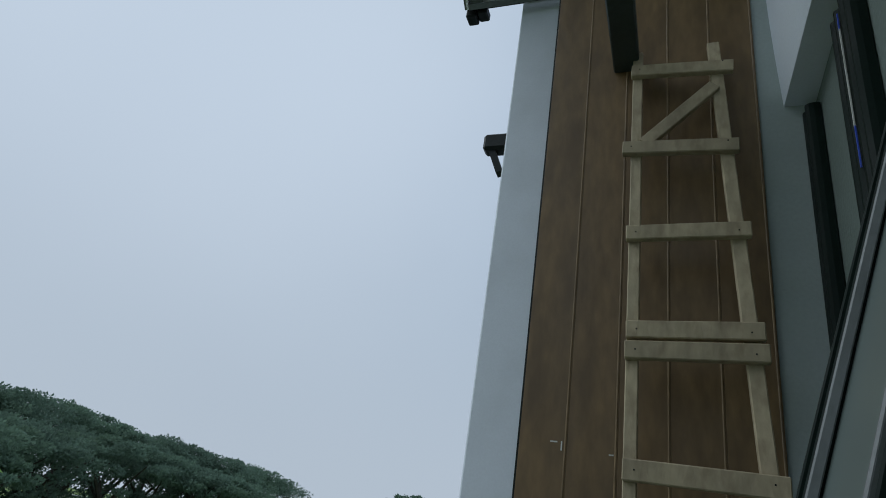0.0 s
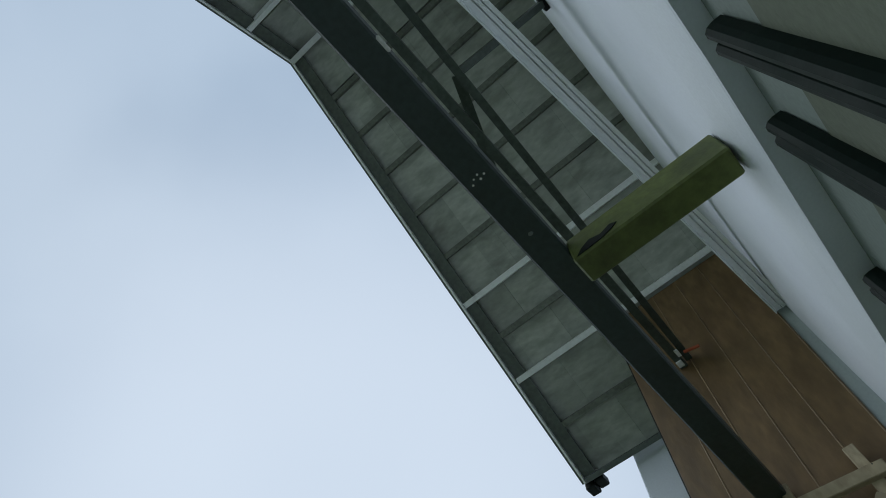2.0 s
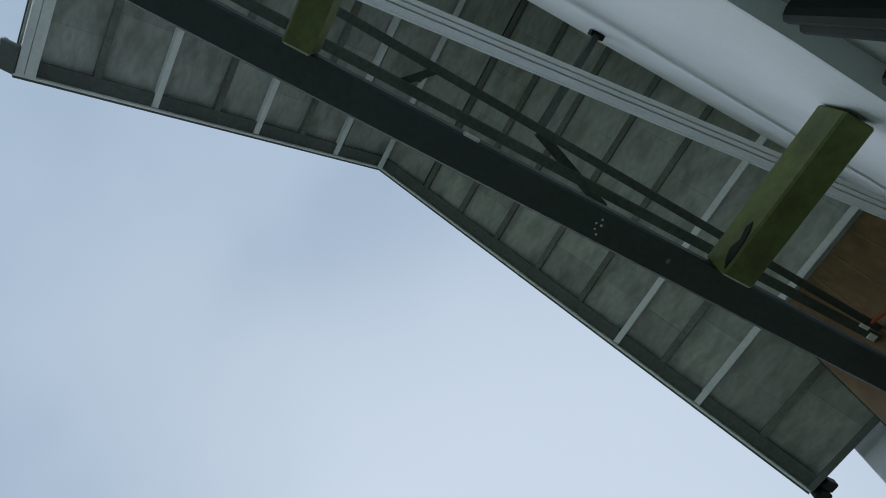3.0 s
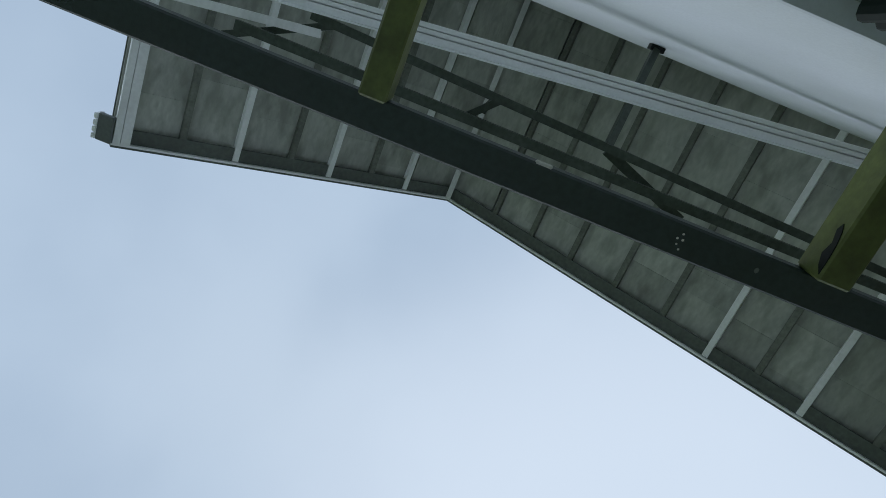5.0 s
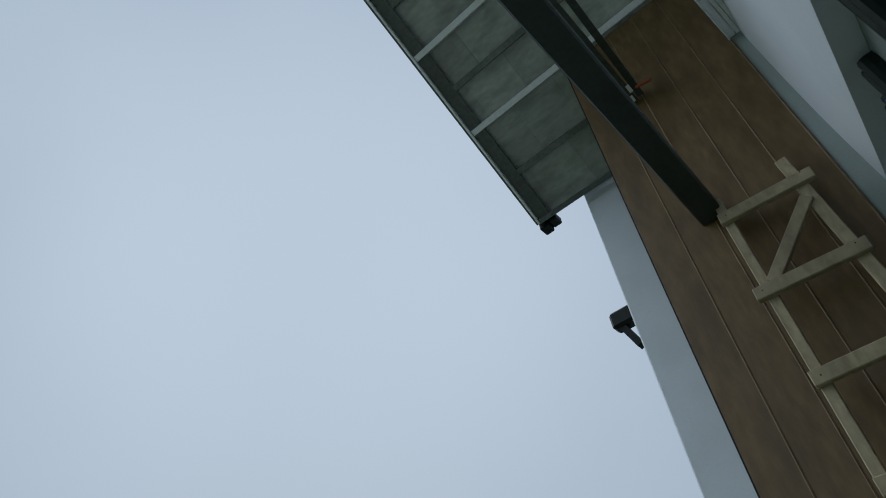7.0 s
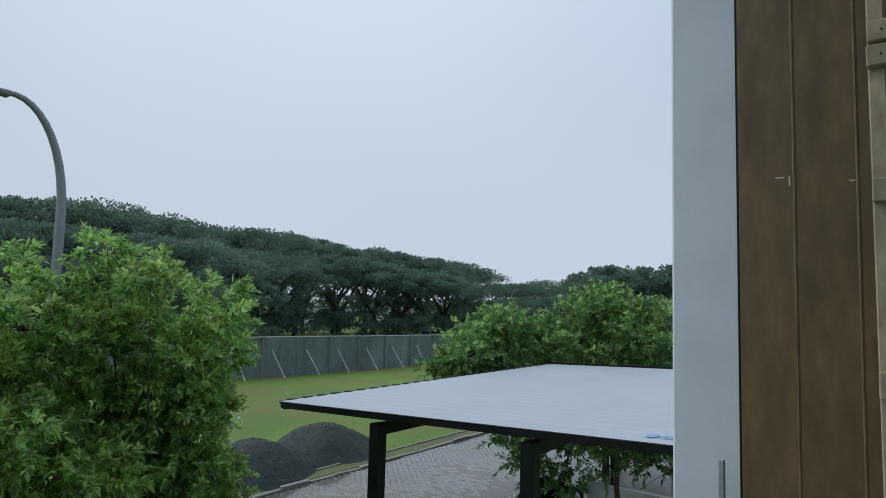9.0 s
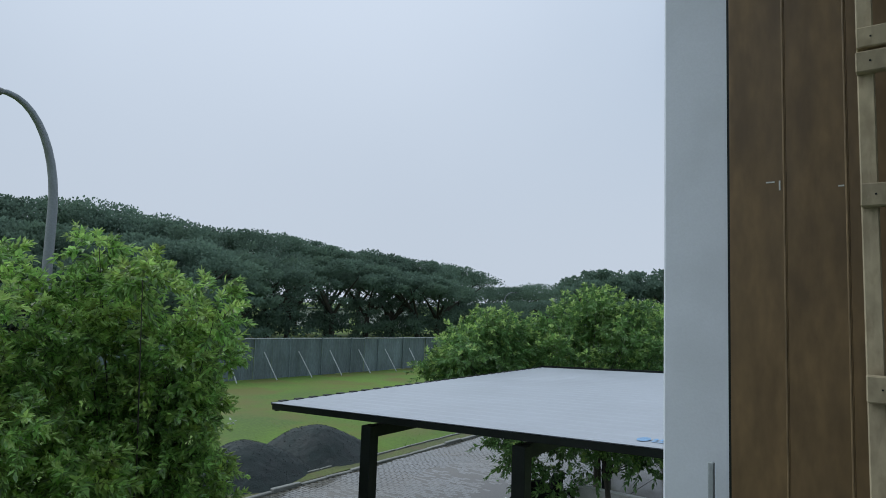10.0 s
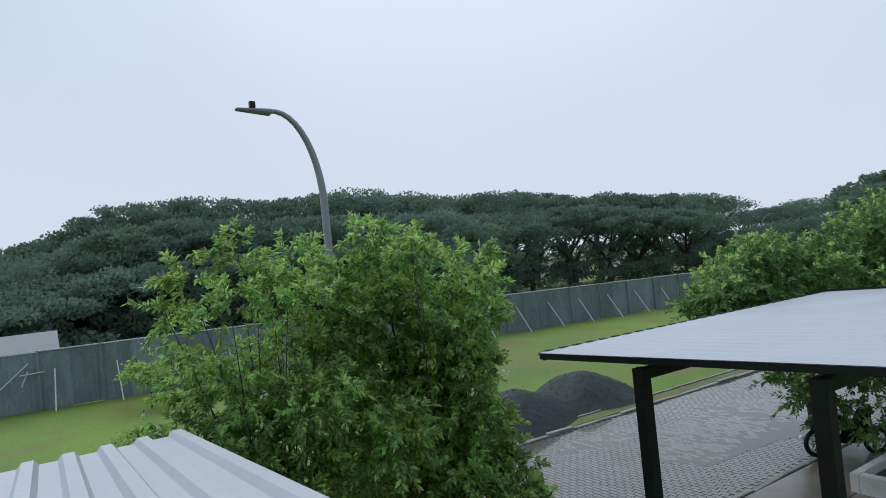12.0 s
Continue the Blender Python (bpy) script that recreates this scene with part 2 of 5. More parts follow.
m_glass = bpy.data.materials.new("tinted_glass")
m_glass.use_nodes = True
gb = m_glass.node_tree.nodes["Principled BSDF"]
gb.inputs["Base Color"].default_value = (0.155, 0.195, 0.180, 1)
gb.inputs["Roughness"].default_value = 0.3
gb.inputs["Transmission Weight"].default_value = 0.25
gb.inputs["IOR"].default_value = 1.5


# ---- mesh helpers ----
def box(bm, x0, x1, y0, y1, z0, z1, bevel=0.0, m=None):
    r = bmesh.ops.create_cube(bm, size=1.0)
    vs = r["verts"]
    for v in vs:
        v.co = Vector((x0 + (v.co.x + 0.5) * (x1 - x0), y0 + (v.co.y + 0.5) * (y1 - y0), z0 + (v.co.z + 0.5) * (z1 - z0)))
    if bevel:
        es = list({e for v in vs for e in v.link_edges})
        out = bmesh.ops.bevel(bm, geom=es, offset=bevel, segments=1, affect="EDGES")
        vs = list({v for f in out["faces"] for v in f.verts} | {v for v in vs if v.is_valid})
    if m is not None:
        bmesh.ops.transform(bm, matrix=m, verts=[v for v in vs if v.is_valid])
    return vs


def bar(bm, a, b, w, h, up=(0, 0, 1), bevel=0.0):
    """A bar of section w x h from a to b."""
    a, b = Vector(a), Vector(b)
    d = (b - a).normalized()
    s = d.cross(Vector(up)).normalized()
    u = s.cross(d).normalized()
    m = Matrix((s, d, u)).transposed().to_4x4()
    m.translation = a
    return box(bm, -w / 2, w / 2, 0, (b - a).length, -h / 2, h / 2, bevel, m)


def tube(bm, pts, radii, seg=10):
    """A round tapered tube through points."""
    rings, s = [], None
    pts = [Vector(p) for p in pts]
    for i, p in enumerate(pts):
        d = (pts[min(i + 1, len(pts) - 1)] - pts[max(i - 1, 0)]).normalized()
        if s is None:
            s = d.cross(Vector((0.31, 0.12, 0.94)) if abs(d.z) < 0.9 else Vector((1, 0.1, 0)))
        s = (s - d * s.dot(d)).normalized()
        u = s.cross(d)
        rings.append([bm.verts.new(p + radii[i] * (math.cos(k * math.tau / seg) * s + math.sin(k * math.tau / seg) * u)) for k in range(seg)])
    for r0, r1 in zip(rings, rings[1:]):
        for k in range(seg):
            bm.faces.new((r0[k], r0[(k + 1) % seg], r1[(k + 1) % seg], r1[k]))
    bm.faces.new(rings[0][::-1])
    bm.faces.new(rings[-1])


def extrude(bm, profile, m, length):
    """A closed profile in the local x-z plane, drawn along local y."""
    n = len(profile)
    r0 = [bm.verts.new(m @ Vector((x, 0, z))) for x, z in profile]
    r1 = [bm.verts.new(m @ Vector((x, length, z))) for x, z in profile]
    for k in range(n):
        bm.faces.new((r0[k], r0[(k + 1) % n], r1[(k + 1) % n], r1[k]))
    bm.faces.new(r0[::-1])
    bm.faces.new(r1)


def part(name, bm, material, parent=None, label="", smooth=False):
    me = bpy.data.meshes.new(name)
    bmesh.ops.recalc_face_normals(bm, faces=bm.faces)
    bm.to_mesh(me)
    bm.free()
    me.materials.append(material)
    if smooth:
        me.polygons.foreach_set("use_smooth", [True] * len(me.polygons))
    ob = new(name, me)
    ob.parent = parent
    if label:
        ob["label"] = label
    return ob


def share(name, me, parent, m):
    ob = new(name, me)
    ob.parent = parent
    ob.matrix_local = m
    return ob


def thing(name, label, category, at=(0, 0, 0), group="", kind=""):
    ob = new(name)
    ob.location = at
    ob.empty_display_size = 0.1
    return tagged(ob, label, category, group, kind)


def B():
    return bmesh.new()


def solid(name, x0, x1, y0, y1, z0, z1, material, label, category, kind="structure", bevel=0.004):
    bm = B()
    box(bm, x0, x1, y0, y1, z0, z1, bevel)
    return tagged(part(name, bm, material), label, category, kind=kind)


GZ = -3.0  # street level; the balcony floor is z = 0

# ---- the ground, road and field ----
bm = B()
R = 1500
bmesh.ops.create_grid(bm, x_segments=60, y_segments=60, size=R)
for v in bm.verts:
    v.co.z = GZ - 0.06
tagged(part("ground", bm, M_GRASS_G), "flat rain-wet grassy ground reaching the horizon", "ground", kind="structure")

road = tagged(solid("road", -11.72, -6.42, -60, 140, GZ - 0.055, GZ - 0.0175, M_JOINT, "wet grey block-paved street with puddles", "road", bevel=0))
# pavers: herringbone-like running bond, 0.21 x 0.105 m
PL, PW, PH = 0.21, 0.105, 0.03


def paver_mesh():
    bm = B()
    box(bm, -PL / 2 + 0.004, PL / 2 - 0.004, -PW / 2 + 0.004, PW / 2 - 0.004, 0, PH)
    for v in bm.verts:
        if v.co.z > PH / 2:
            v.co.x *= 0.965
            v.co.y *= 0.93
    me = bpy.data.meshes.new("paver")
    bm.to_mesh(me)
    bm.free()
    me.materials.append(M_PAVER_P)
    return me


rp = random.Random(5)
pv, pf, near_pavers = [], [], []
nx = int(5.2 / PL)
for j in range(int(3 / PW), int(31 / PW)):
    for i in range(nx + 1):
        x = -11.62 + i * PL + (PL / 2 if j % 2 else 0)
        y = j * PW
        if x > -6.5:
            continue
        dip = 0.004 * noise.noise((x * 0.6, y * 0.6, 0.0)) + rp.uniform(-0.0015, 0.0015)
        if 5.0 < y < 7.3 and -8.8 < x < -6.5:
            near_pavers.append((x, y, dip))
            continue
        b0 = len(pv)
        for zz, kx, ky in ((0, 1, 1), (PH, 0.965, 0.93)):
            for sx, sy in ((-1, -1), (1, -1), (1, 1), (-1, 1)):
                pv.append((x + sx * (PL / 2 - 0.004) * kx, y + sy * (PW / 2 - 0.004) * ky, GZ - 0.04 + dip + zz))
        pf += [(b0 + 4, b0 + 5, b0 + 6, b0 + 7)] + [(b0 + k, b0 + (k + 1) % 4, b0 + 4 + (k + 1) % 4, b0 + 4 + k) for k in range(4)]
me = bpy.data.meshes.new("pavers")
me.from_pydata(pv, [], pf)
me.materials.append(M_PAVER)
pav = tagged(new("pavers", me), kind="stuff")
pav.parent = road

# shallow puddles that drown the lower blocks
M_PUDDLE = mat("muddy_puddle_water", (0.088, 0.074, 0.048), 0.05, var=0.12, scale=0.6, fine=8, bump=0.01, rough_var=0.03)
for px, py, ax, ay, seed in ((-8.7, 12.3, 1.5, 3.9, 1.0), (-10.6, 9.0, 0.5, 1.4, 7.0)):
    bm = B()
    ring = []
    for k in range(56):
        a = k / 56 * math.tau
        f = 1 + 0.35 * noise.noise(Vector((math.cos(a) * 1.7, math.sin(a) * 1.7, seed))) + 0.1 * noise.noise(Vector((math.cos(a) * 6, math.sin(a) * 6, seed)))
        ring.append(bm.verts.new((px + ax * f * math.cos(a), py + ay * f * math.sin(a), GZ - 0.0105)))
    bm.faces.new(ring)
    tagged(part("puddle", bm, M_PUDDLE), "shallow muddy puddle on the wet block paving", "puddle", kind="structure")

# kerbs, each block a piece
for nm, kx, lab in (("kerb", -11.80, "rough concrete kerb between the street and the field"), ("kerb", -6.36, "concrete kerb along the planted verge")):
    kerb = thing(nm, lab, "kerb", kind="structure")
    bm = B()
    box(bm, -0.06, 0.06, -0.44, 0.44, -0.1, 0.07, 0.015)
    piece = part("kerb_block", bm, M_KERB, kerb)
    piece.location = (kx, -3.0, GZ)
    rk = random.Random(int(-kx * 10))
    for k in range(1, 42):
        share("kerb_block", piece.data, kerb, pose(kx + rk.uniform(-0.035, 0.035), -3.0 + k * 0.9, GZ + rk.uniform(-0.05, 0.01), rk.uniform(-1.5, 1.5), rk.uniform(-3, 3), rk.uniform(-2.5, 2.5)))
solid("pavement", -12.35, -11.88, -60, 140, GZ - 0.06, GZ + 0.02, M_ROUGH, "strip of worn grass and soil behind the kerb", "soil strip", bevel=0)
solid("verge", -6.28, -5.1, -60, 140, GZ - 0.06, GZ + 0.03, M_DRIVE, "wet cement verge with trees along the street", "verge", bevel=0)
solid("driveway", -5.095, -0.4, 2.4, 16.0, GZ - 0.06, GZ + 0.02, M_DRIVE, "wet cement drive under the carport", "driveway", bevel=0)

bm = B()
for k in range(40):
    y = 4.0 + k * 0.8
    wob = 0.03 * math.sin(k * 1.7)
    bar(bm, (-12.42 + wob, y, GZ + 0.005), (-12.42 - wob, y + 0.78, GZ + 0.005), 0.07, 0.10, bevel=0.01)
tagged(part("edging", bm, M_KERB), "low rough concrete edging in the grass", "edging", kind="structure")

# grass blades over the field
rg = random.Random(11)
gv, gf = [], []
for k in range(5000):
    u = rg.random()
    x = -12.45 - 7.0 * u ** 1.5
    y = rg.uniform(-4, 42)
    h = rg.uniform(0.02, 0.045) * (1.6 if rg.random() < 0.05 else 1)
    a = rg.uniform(0, math.tau)
    w = rg.uniform(0.006, 0.016)
    b0 = len(gv)
    gv += [(x - w * math.cos(a), y - w * math.sin(a), GZ - 0.07), (x + w * math.cos(a), y + w * math.sin(a), GZ - 0.07),
           (x + rg.uniform(-0.14, 0.14), y + rg.uniform(-0.14, 0.14), GZ - 0.06 + h)]
    gf.append((b0, b0 + 1, b0 + 2))
me = bpy.data.meshes.new("grass")
me.from_pydata(gv, [], gf)
me.materials.append(M_BLADE)
tagged(new("grass", me), "short bright green grass of the open field", "grass", kind="stuff")


# gravel heaps
def heap(x, y, rx, ry, h, seed):
    th = thing("gravel_heap", "heap of dark grey gravel dumped beside the kerb", "gravel heap", (x, y, GZ - 0.05), "gravel heaps")
    bm = B()
    bmesh.ops.create_grid(bm, x_segments=48, y_segments=48, size=1.0)
    for v in bm.verts:
        d = v.co.xy.length
        n1 = noise.noise(Vector((v.co.x * 2 + seed, v.co.y * 2, 0))) * 0.12
        z = max(0.0, 1 - d ** 1.7 + n1) ** 1.1
        v.co = Vector((v.co.x * rx, v.co.y * ry, z * h - 0.02 + noise.noise(Vector((v.co.x * 14, v.co.y * 14, seed))) * 0.05 * (z > 0.02)))
    part("mound", bm, M_GRAVEL, th, smooth=True)
    rs = random.Random(seed)
    sv, sf = [], []
    for k in range(900):
        a, d = rs.uniform(0, math.tau), rs.random() ** 0.6
        px, py = math.cos(a) * d, math.sin(a) * d
        n1 = noise.noise(Vector((px * 2 + seed, py * 2, 0))) * 0.12
        z = max(0.0, 1 - d ** 1.7 + n1) ** 1.1 * h
        s = rs.uniform(0.008, 0.022)
        b0 = len(sv)
        for q in ((1, 0, 0), (-1, 0, 0), (0, 1, 0), (0, -1, 0), (0, 0, 1), (0, 0, -1)):
            sv.append((px * rx + q[0] * s * rs.uniform(0.6, 1.2), py * ry + q[1] * s * rs.uniform(0.6, 1.2), z + q[2] * s * 0.7))
        for f in ((0, 2, 4), (2, 1, 4), (1, 3, 4), (3, 0, 4), (2, 0, 5), (1, 2, 5), (3, 1, 5), (0, 3, 5)):
            sf.append(tuple(b0 + i for i in f))
    me = bpy.data.meshes.new("stone_scatter")
    me.from_pydata(sv, [], sf)
    me.materials.append(M_STONES)
    ob = new("stone_scatter", me)
    ob.parent = th
    ob["kind"] = "stuff"


heap(-13.9, 11.6, 1.9, 2.0, 0.92, 3)
heap(-13.4, 8.6, 1.6, 2.1, 0.98, 8)

# ---- hoarding fence at the far side of the field ----
FX, FSKEW = -32.2, 0.108  # the hoarding runs slightly aslant to the street
fence = thing("fence", "dull grey metal sheet hoarding with slanting props across the field", "fence", kind="structure")
FH = 2.15


def fx(y):
    return FX + FSKEW * max(-26.0, y)


def fence_at(y, dz=0.0, out=0.0, ry=0.0, rz=0.0):
    """Place on the fence line; the sheets get a little taller towards the shed."""
    tall = 1.19 - 0.0052 * max(0.0, min(y, 36.0))
    return pose(fx(y) + out, y, GZ - 0.06 + dz, 0, ry, rz - 6.16) @ Matrix.Diagonal((1, 1, tall, 1))



def fence_panel():
    bm = B()
    prof, k = [], 0
    for i in range(13):
        y = i * 1.2 / 12
        prof.append((0.0 if i % 2 else 0.035, y))
    a = [bm.verts.new((x, y, 0)) for x, y in prof]
    b = [bm.verts.new((x, y, FH)) for x, y in prof]
    c = [bm.verts.new((x - 0.015, y, 0)) for x, y in prof]
    d = [bm.verts.new((x - 0.015, y, FH)) for x, y in prof]
    for i in range(12):
        bm.faces.new((a[i], a[i + 1], b[i + 1], b[i]))
        bm.faces.new((c[i + 1], c[i], d[i], d[i + 1]))
        bm.faces.new((b[i], b[i + 1], d[i + 1], d[i]))
    return bm


rf = random.Random(4)
fp = part("fence_panel", fence_panel(), M_FENCE, fence)
fp.matrix_local = fence_at(-24.0)
for k in range(1, 78):
    share("fence_panel", fp.data, fence, fence_at(-24.0 + k * 1.2, rf.uniform(-0.03, 0.03), rf.uniform(-0.02, 0.02) + 0.02 * math.sin(k * 0.35), rf.uniform(-0.6, 0.6)))
bm = B()
bar(bm, (0, 0, 0), (0, 0, FH + 0.05), 0.06, 0.06, (1, 0, 0))
fpost = part("fence_post", bm, M_FENCE, fence)
fpost.matrix_local = fence_at(-24.0, 0, 0.10)
bm = B()
bar(bm, (0, 0, 1.45), (0.95, 0.25, 0.0), 0.05, 0.04)
fprop = part("prop", bm, M_PROP, fence, "pale slanting prop")
fprop.matrix_local = fence_at(-23.4, 0.01, 0.12)
for k in range(1, 39):
    share("fence_post", fpost.data, fence, fence_at(-24.0 + k * 2.4, 0, 0.10))
    share("prop", fprop.data, fence, fence_at(-23.4 + k * 2.4, 0.01, 0.12, 0, rf.uniform(-14, 14)))
bm = B()
for k in range(31):
    ends = [fence_at(y, rf.uniform(-0.02, 0.02), 0.03) @ Vector((0, 0, FH + 0.03)) for y in (-24 + k * 3.0, -21.02 + k * 3.0)]
    bar(bm, ends[0], ends[1], 0.09, 0.05)
part("top_rail", bm, M_PROP, fence, "pale capping rail")


# ---- trees ----
def leaf_cloud(name, material, clumps, per, leaf, seed, parent, droop=0.25, label="", kind="", wide=0.40, squash=0.8):
    """Sprays of pointed leaves round clump centres (x, y, z, radius); each leaf is bent along its midrib."""
    r = np.random.default_rng(seed)
    cl = np.array(clumps)
    n = per * len(cl)
    c = np.repeat(cl, per, 0)
    v = r.normal(size=(n, 3))
    v /= np.linalg.norm(v, axis=1)[:, None]
    rad = r.random((n, 1)) ** 0.45
    pos = c[:, :3] + v * rad * c[:, 3:4] * np.array([1, 1, squash])
    d = v + r.normal(scale=0.6, size=(n, 3)) + np.array([0, 0, -droop])
    d /= np.linalg.norm(d, axis=1)[:, None]
    s = np.cross(d, r.normal(size=(n, 3)))
    s /= np.linalg.norm(s, axis=1)[:, None]
    up = np.cross(s, d)
    ln = leaf * r.uniform(0.6, 1.25, (n, 1))
    w = ln * wide
    p0 = pos
    p1 = pos + d * ln * 0.5 + s * w * 0.5 + up * ln * 0.05
    p2 = pos + d * ln - up * ln * 0.12
    p3 = pos + d * ln * 0.5 - s * w * 0.5 + up * ln * 0.05
    vs = np.stack([p0, p1, p2, p3], 1).reshape(-1, 3)
    idx = np.arange(n) * 4
    fs = np.concatenate([np.stack([idx, idx + 1, idx + 2], 1), np.stack([idx, idx + 2, idx + 3], 1)])
    me = bpy.data.meshes.new(name)
    me.from_pydata(vs.tolist(), [], fs.tolist())
    me.materials.append(material)
    ob = new(name, me)
    ob.parent = parent
    if label:
        ob["label"] = label
    if kind:
        ob["kind"] = kind
    return ob


def sprays(lumps, density, length, leaf, per, seed):
    """Leafy twigs growing outwards from lumps (x, y, z, radius): leaf quads, lit-painted tip leaves, and twig lines."""
    r = np.random.default_rng(seed)
    lm = np.array(lumps)
    cnt = (density * lm[:, 3] ** 2).astype(int) + 7
    c = np.repeat(lm, cnt, 0)
    n = len(c)
    v = r.normal(size=(n, 3))
    v /= np.linalg.norm(v, axis=1)[:, None]
    p = c[:, :3] + v * c[:, 3:4] * r.uniform(0.2, 0.80, (n, 1)) * np.array([1, 1, 0.85])
    d = v * np.array([1, 1, 0.7]) + r.normal(scale=0.35, size=(n, 3)) + np.array([0, 0, 0.35])
    d /= np.linalg.norm(d, axis=1)[:, None]
    ln = length * r.uniform(0.5, 1.35, (n, 1))
    out = (v[:, 2] > 0.05) & (r.random(n) < 0.75)
    t = np.tile((np.arange(per) + 0.5) / per, n)[:, None] * 0.85 + 0.15
    P, D, L = np.repeat(p, per, 0), np.repeat(d, per, 0), np.repeat(ln, per, 0)
    m = n * per
    sag = -0.25 * t ** 2 * L
    base = P + D * L * t + np.concatenate([np.zeros((m, 2)), sag], 1)
    q = r.normal(size=(m, 3))
    q -= D * np.sum(q * D, 1)[:, None]
    q /= np.linalg.norm(q, axis=1)[:, None]
    e = D * (0.35 + 0.6 * t) + q * (1.0 - 0.35 * t) + np.array([0, 0, -0.25])
    e /= np.linalg.norm(e, axis=1)[:, None]
    s = np.cross(e, np.array([0, 0, 1.0]) + r.normal(scale=0.45, size=(m, 3)))
    s /= np.linalg.norm(s, axis=1)[:, None]
    up = np.cross(s, e)
    ll = leaf * r.uniform(0.6, 1.25, (m, 1)) * (1.1 - 0.35 * t)
    w = ll * 0.42
    quads = np.stack([base, base + e * ll * 0.5 + s * w * 0.5 + up * ll * 0.04, base + e * ll - up * ll * 0.15, base + e * ll * 0.5 - s * w * 0.5 + up * ll * 0.04], 1)
    # tips of upward sprays take the brighter copy, as painted light
    tip_lit = (t[:, 0] > 0.62) & np.repeat(out, per)
    return quads[~tip_lit], quads[tip_lit], p, p + d * ln


def leaf_mesh(name, quads, material, parent, label=""):
    n = len(quads)
    i = np.arange(n) * 4
    fs = np.concatenate([np.stack([i, i + 1, i + 2], 1), np.stack([i, i + 2, i + 3], 1)])
    me = bpy.data.meshes.new(name)
    me.from_pydata(quads.reshape(-1, 3).tolist(), [], fs.tolist())
    me.materials.append(material)
    ob = new(name, me)
    ob.parent = parent
    ob["kind"] = "stuff"
    if label:
        ob["label"] = label


def tree(x, y, label, limbs, seed, material, density=200, length=0.34, leaf=0.13, per=20, fork=1.5, group="street trees", flowers=0, stems=1, fill=1, thick=0.1):
    """limbs: crown lumps (dx, dy, height over the street, radius) round the trunk's foot."""
    th = thing("tree", label, "tree", (x, y, GZ), group)
    r = random.Random(seed)
    forks = []
    for k in range(stems):
        lean = Vector((r.uniform(-0.25, 0.25), r.uniform(-0.25, 0.25), 0)) * (1 + stems)
        f = lean * 0.7 + Vector((0, 0, fork))
        bm = B()
        tube(bm, [lean * 0.15 - Vector((0, 0, 0.1)), lean * 0.3 + Vector((0.03, 0, fork * 0.45)), f, f + lean * 0.3 + Vector((0, 0, fork * 0.5))],
             [thick, thick * 0.75, thick * 0.65, thick * 0.3], 9)
        part("trunk", bm, M_BARK, th, smooth=True)
        forks.append(f)
    lumps = []
    for dx, dy, z, rad in limbs:
        lumps.append((dx + r.uniform(-0.25, 0.25), dy, z, rad))
        for k in range(fill):
            side = r.choice((-1, 1))
            lumps.append((dx + side * r.uniform(0.3, 0.95), dy * r.uniform(0.5, 0.9), z - r.uniform(0.15, 0.5), rad * r.uniform(0.8, 1.15)))
    for k, (lx, ly, lz, rad) in enumerate(lumps):
        f = forks[k % len(forks)]
        e = Vector((lx, ly, lz))
        if e.z < f.z + 0.2:
            f = Vector((f.x, f.y, max(0.7, e.z * 0.75)))
        mid = f.lerp(e, 0.5) + Vector((r.uniform(-0.1, 0.1), r.uniform(-0.1, 0.1), -0.08 * (e - f).length))
        bm = B()
        tube(bm, [f, mid, e], [thick * 0.19, thick * 0.12, thick * 0.05], 5)
        part("branch", bm, M_BARK, th, smooth=True)
    old, tip_lit, p0, p1 = sprays(lumps, density, length, leaf, per, seed)
    leaf_mesh("crown", old, material, th)
    leaf_mesh("young_leaves", tip_lit, M_TIP_LIT, th, "yellow-green twig tips painted brighter as if lit from above")
    tv, tf = [], []
    for a, b in zip(p0, p1):
        k = len(tv)
        w = 0.0035
        tv += [(a[0] - w, a[1], a[2]), (a[0] + w, a[1] + w, a[2]), (a[0], a[1] - w, a[2] + w), tuple(b)]
        tf += [(k, k + 1, k + 3), (k + 1, k + 2, k + 3), (k + 2, k, k + 3)]
    me = bpy.data.meshes.new("twig_tangle")
    me.from_pydata(tv, [], tf)
    me.materials.append(M_TWIG)
    tw = new("twig_tangle", me)
    tw.parent, tw["kind"] = th, "stuff"
    if flowers:
        fc = [(*[v for v in p1[i]], 0.04) for i in r.sample(range(len(p1)), flowers)]
        leaf_cloud("blossom", M_FLOWER, fc, 6, 0.07, seed + 1, th, label="small white blossoms", kind="stuff")
    return th


def round_crown(seed, radius, z0, z1, count, lump, clear=-9.0):
    """Lumps spread over a rounded crown between two heights."""
    r = random.Random(seed)
    out = []
    for k in range(count):
        f = (k + 0.5) / count
        a = k * 2.4 + r.uniform(-0.3, 0.3)
        d = radius * math.sqrt(max(0.05, 1 - (2 * f - 0.85) ** 2)) * r.uniform(0.55, 1.0)
        px, py, pz = math.cos(a) * d, math.sin(a) * d, z0 + (z1 - z0) * f
        if px > -0.7 and py < clear and pz > 2.2:
            px = -0.7 - 0.5 * abs(px)  # the carport roof is in the way there
        out.append((px, py, z0 + (z1 - z0) * f, lump * r.uniform(0.8, 1.2)))
    return out


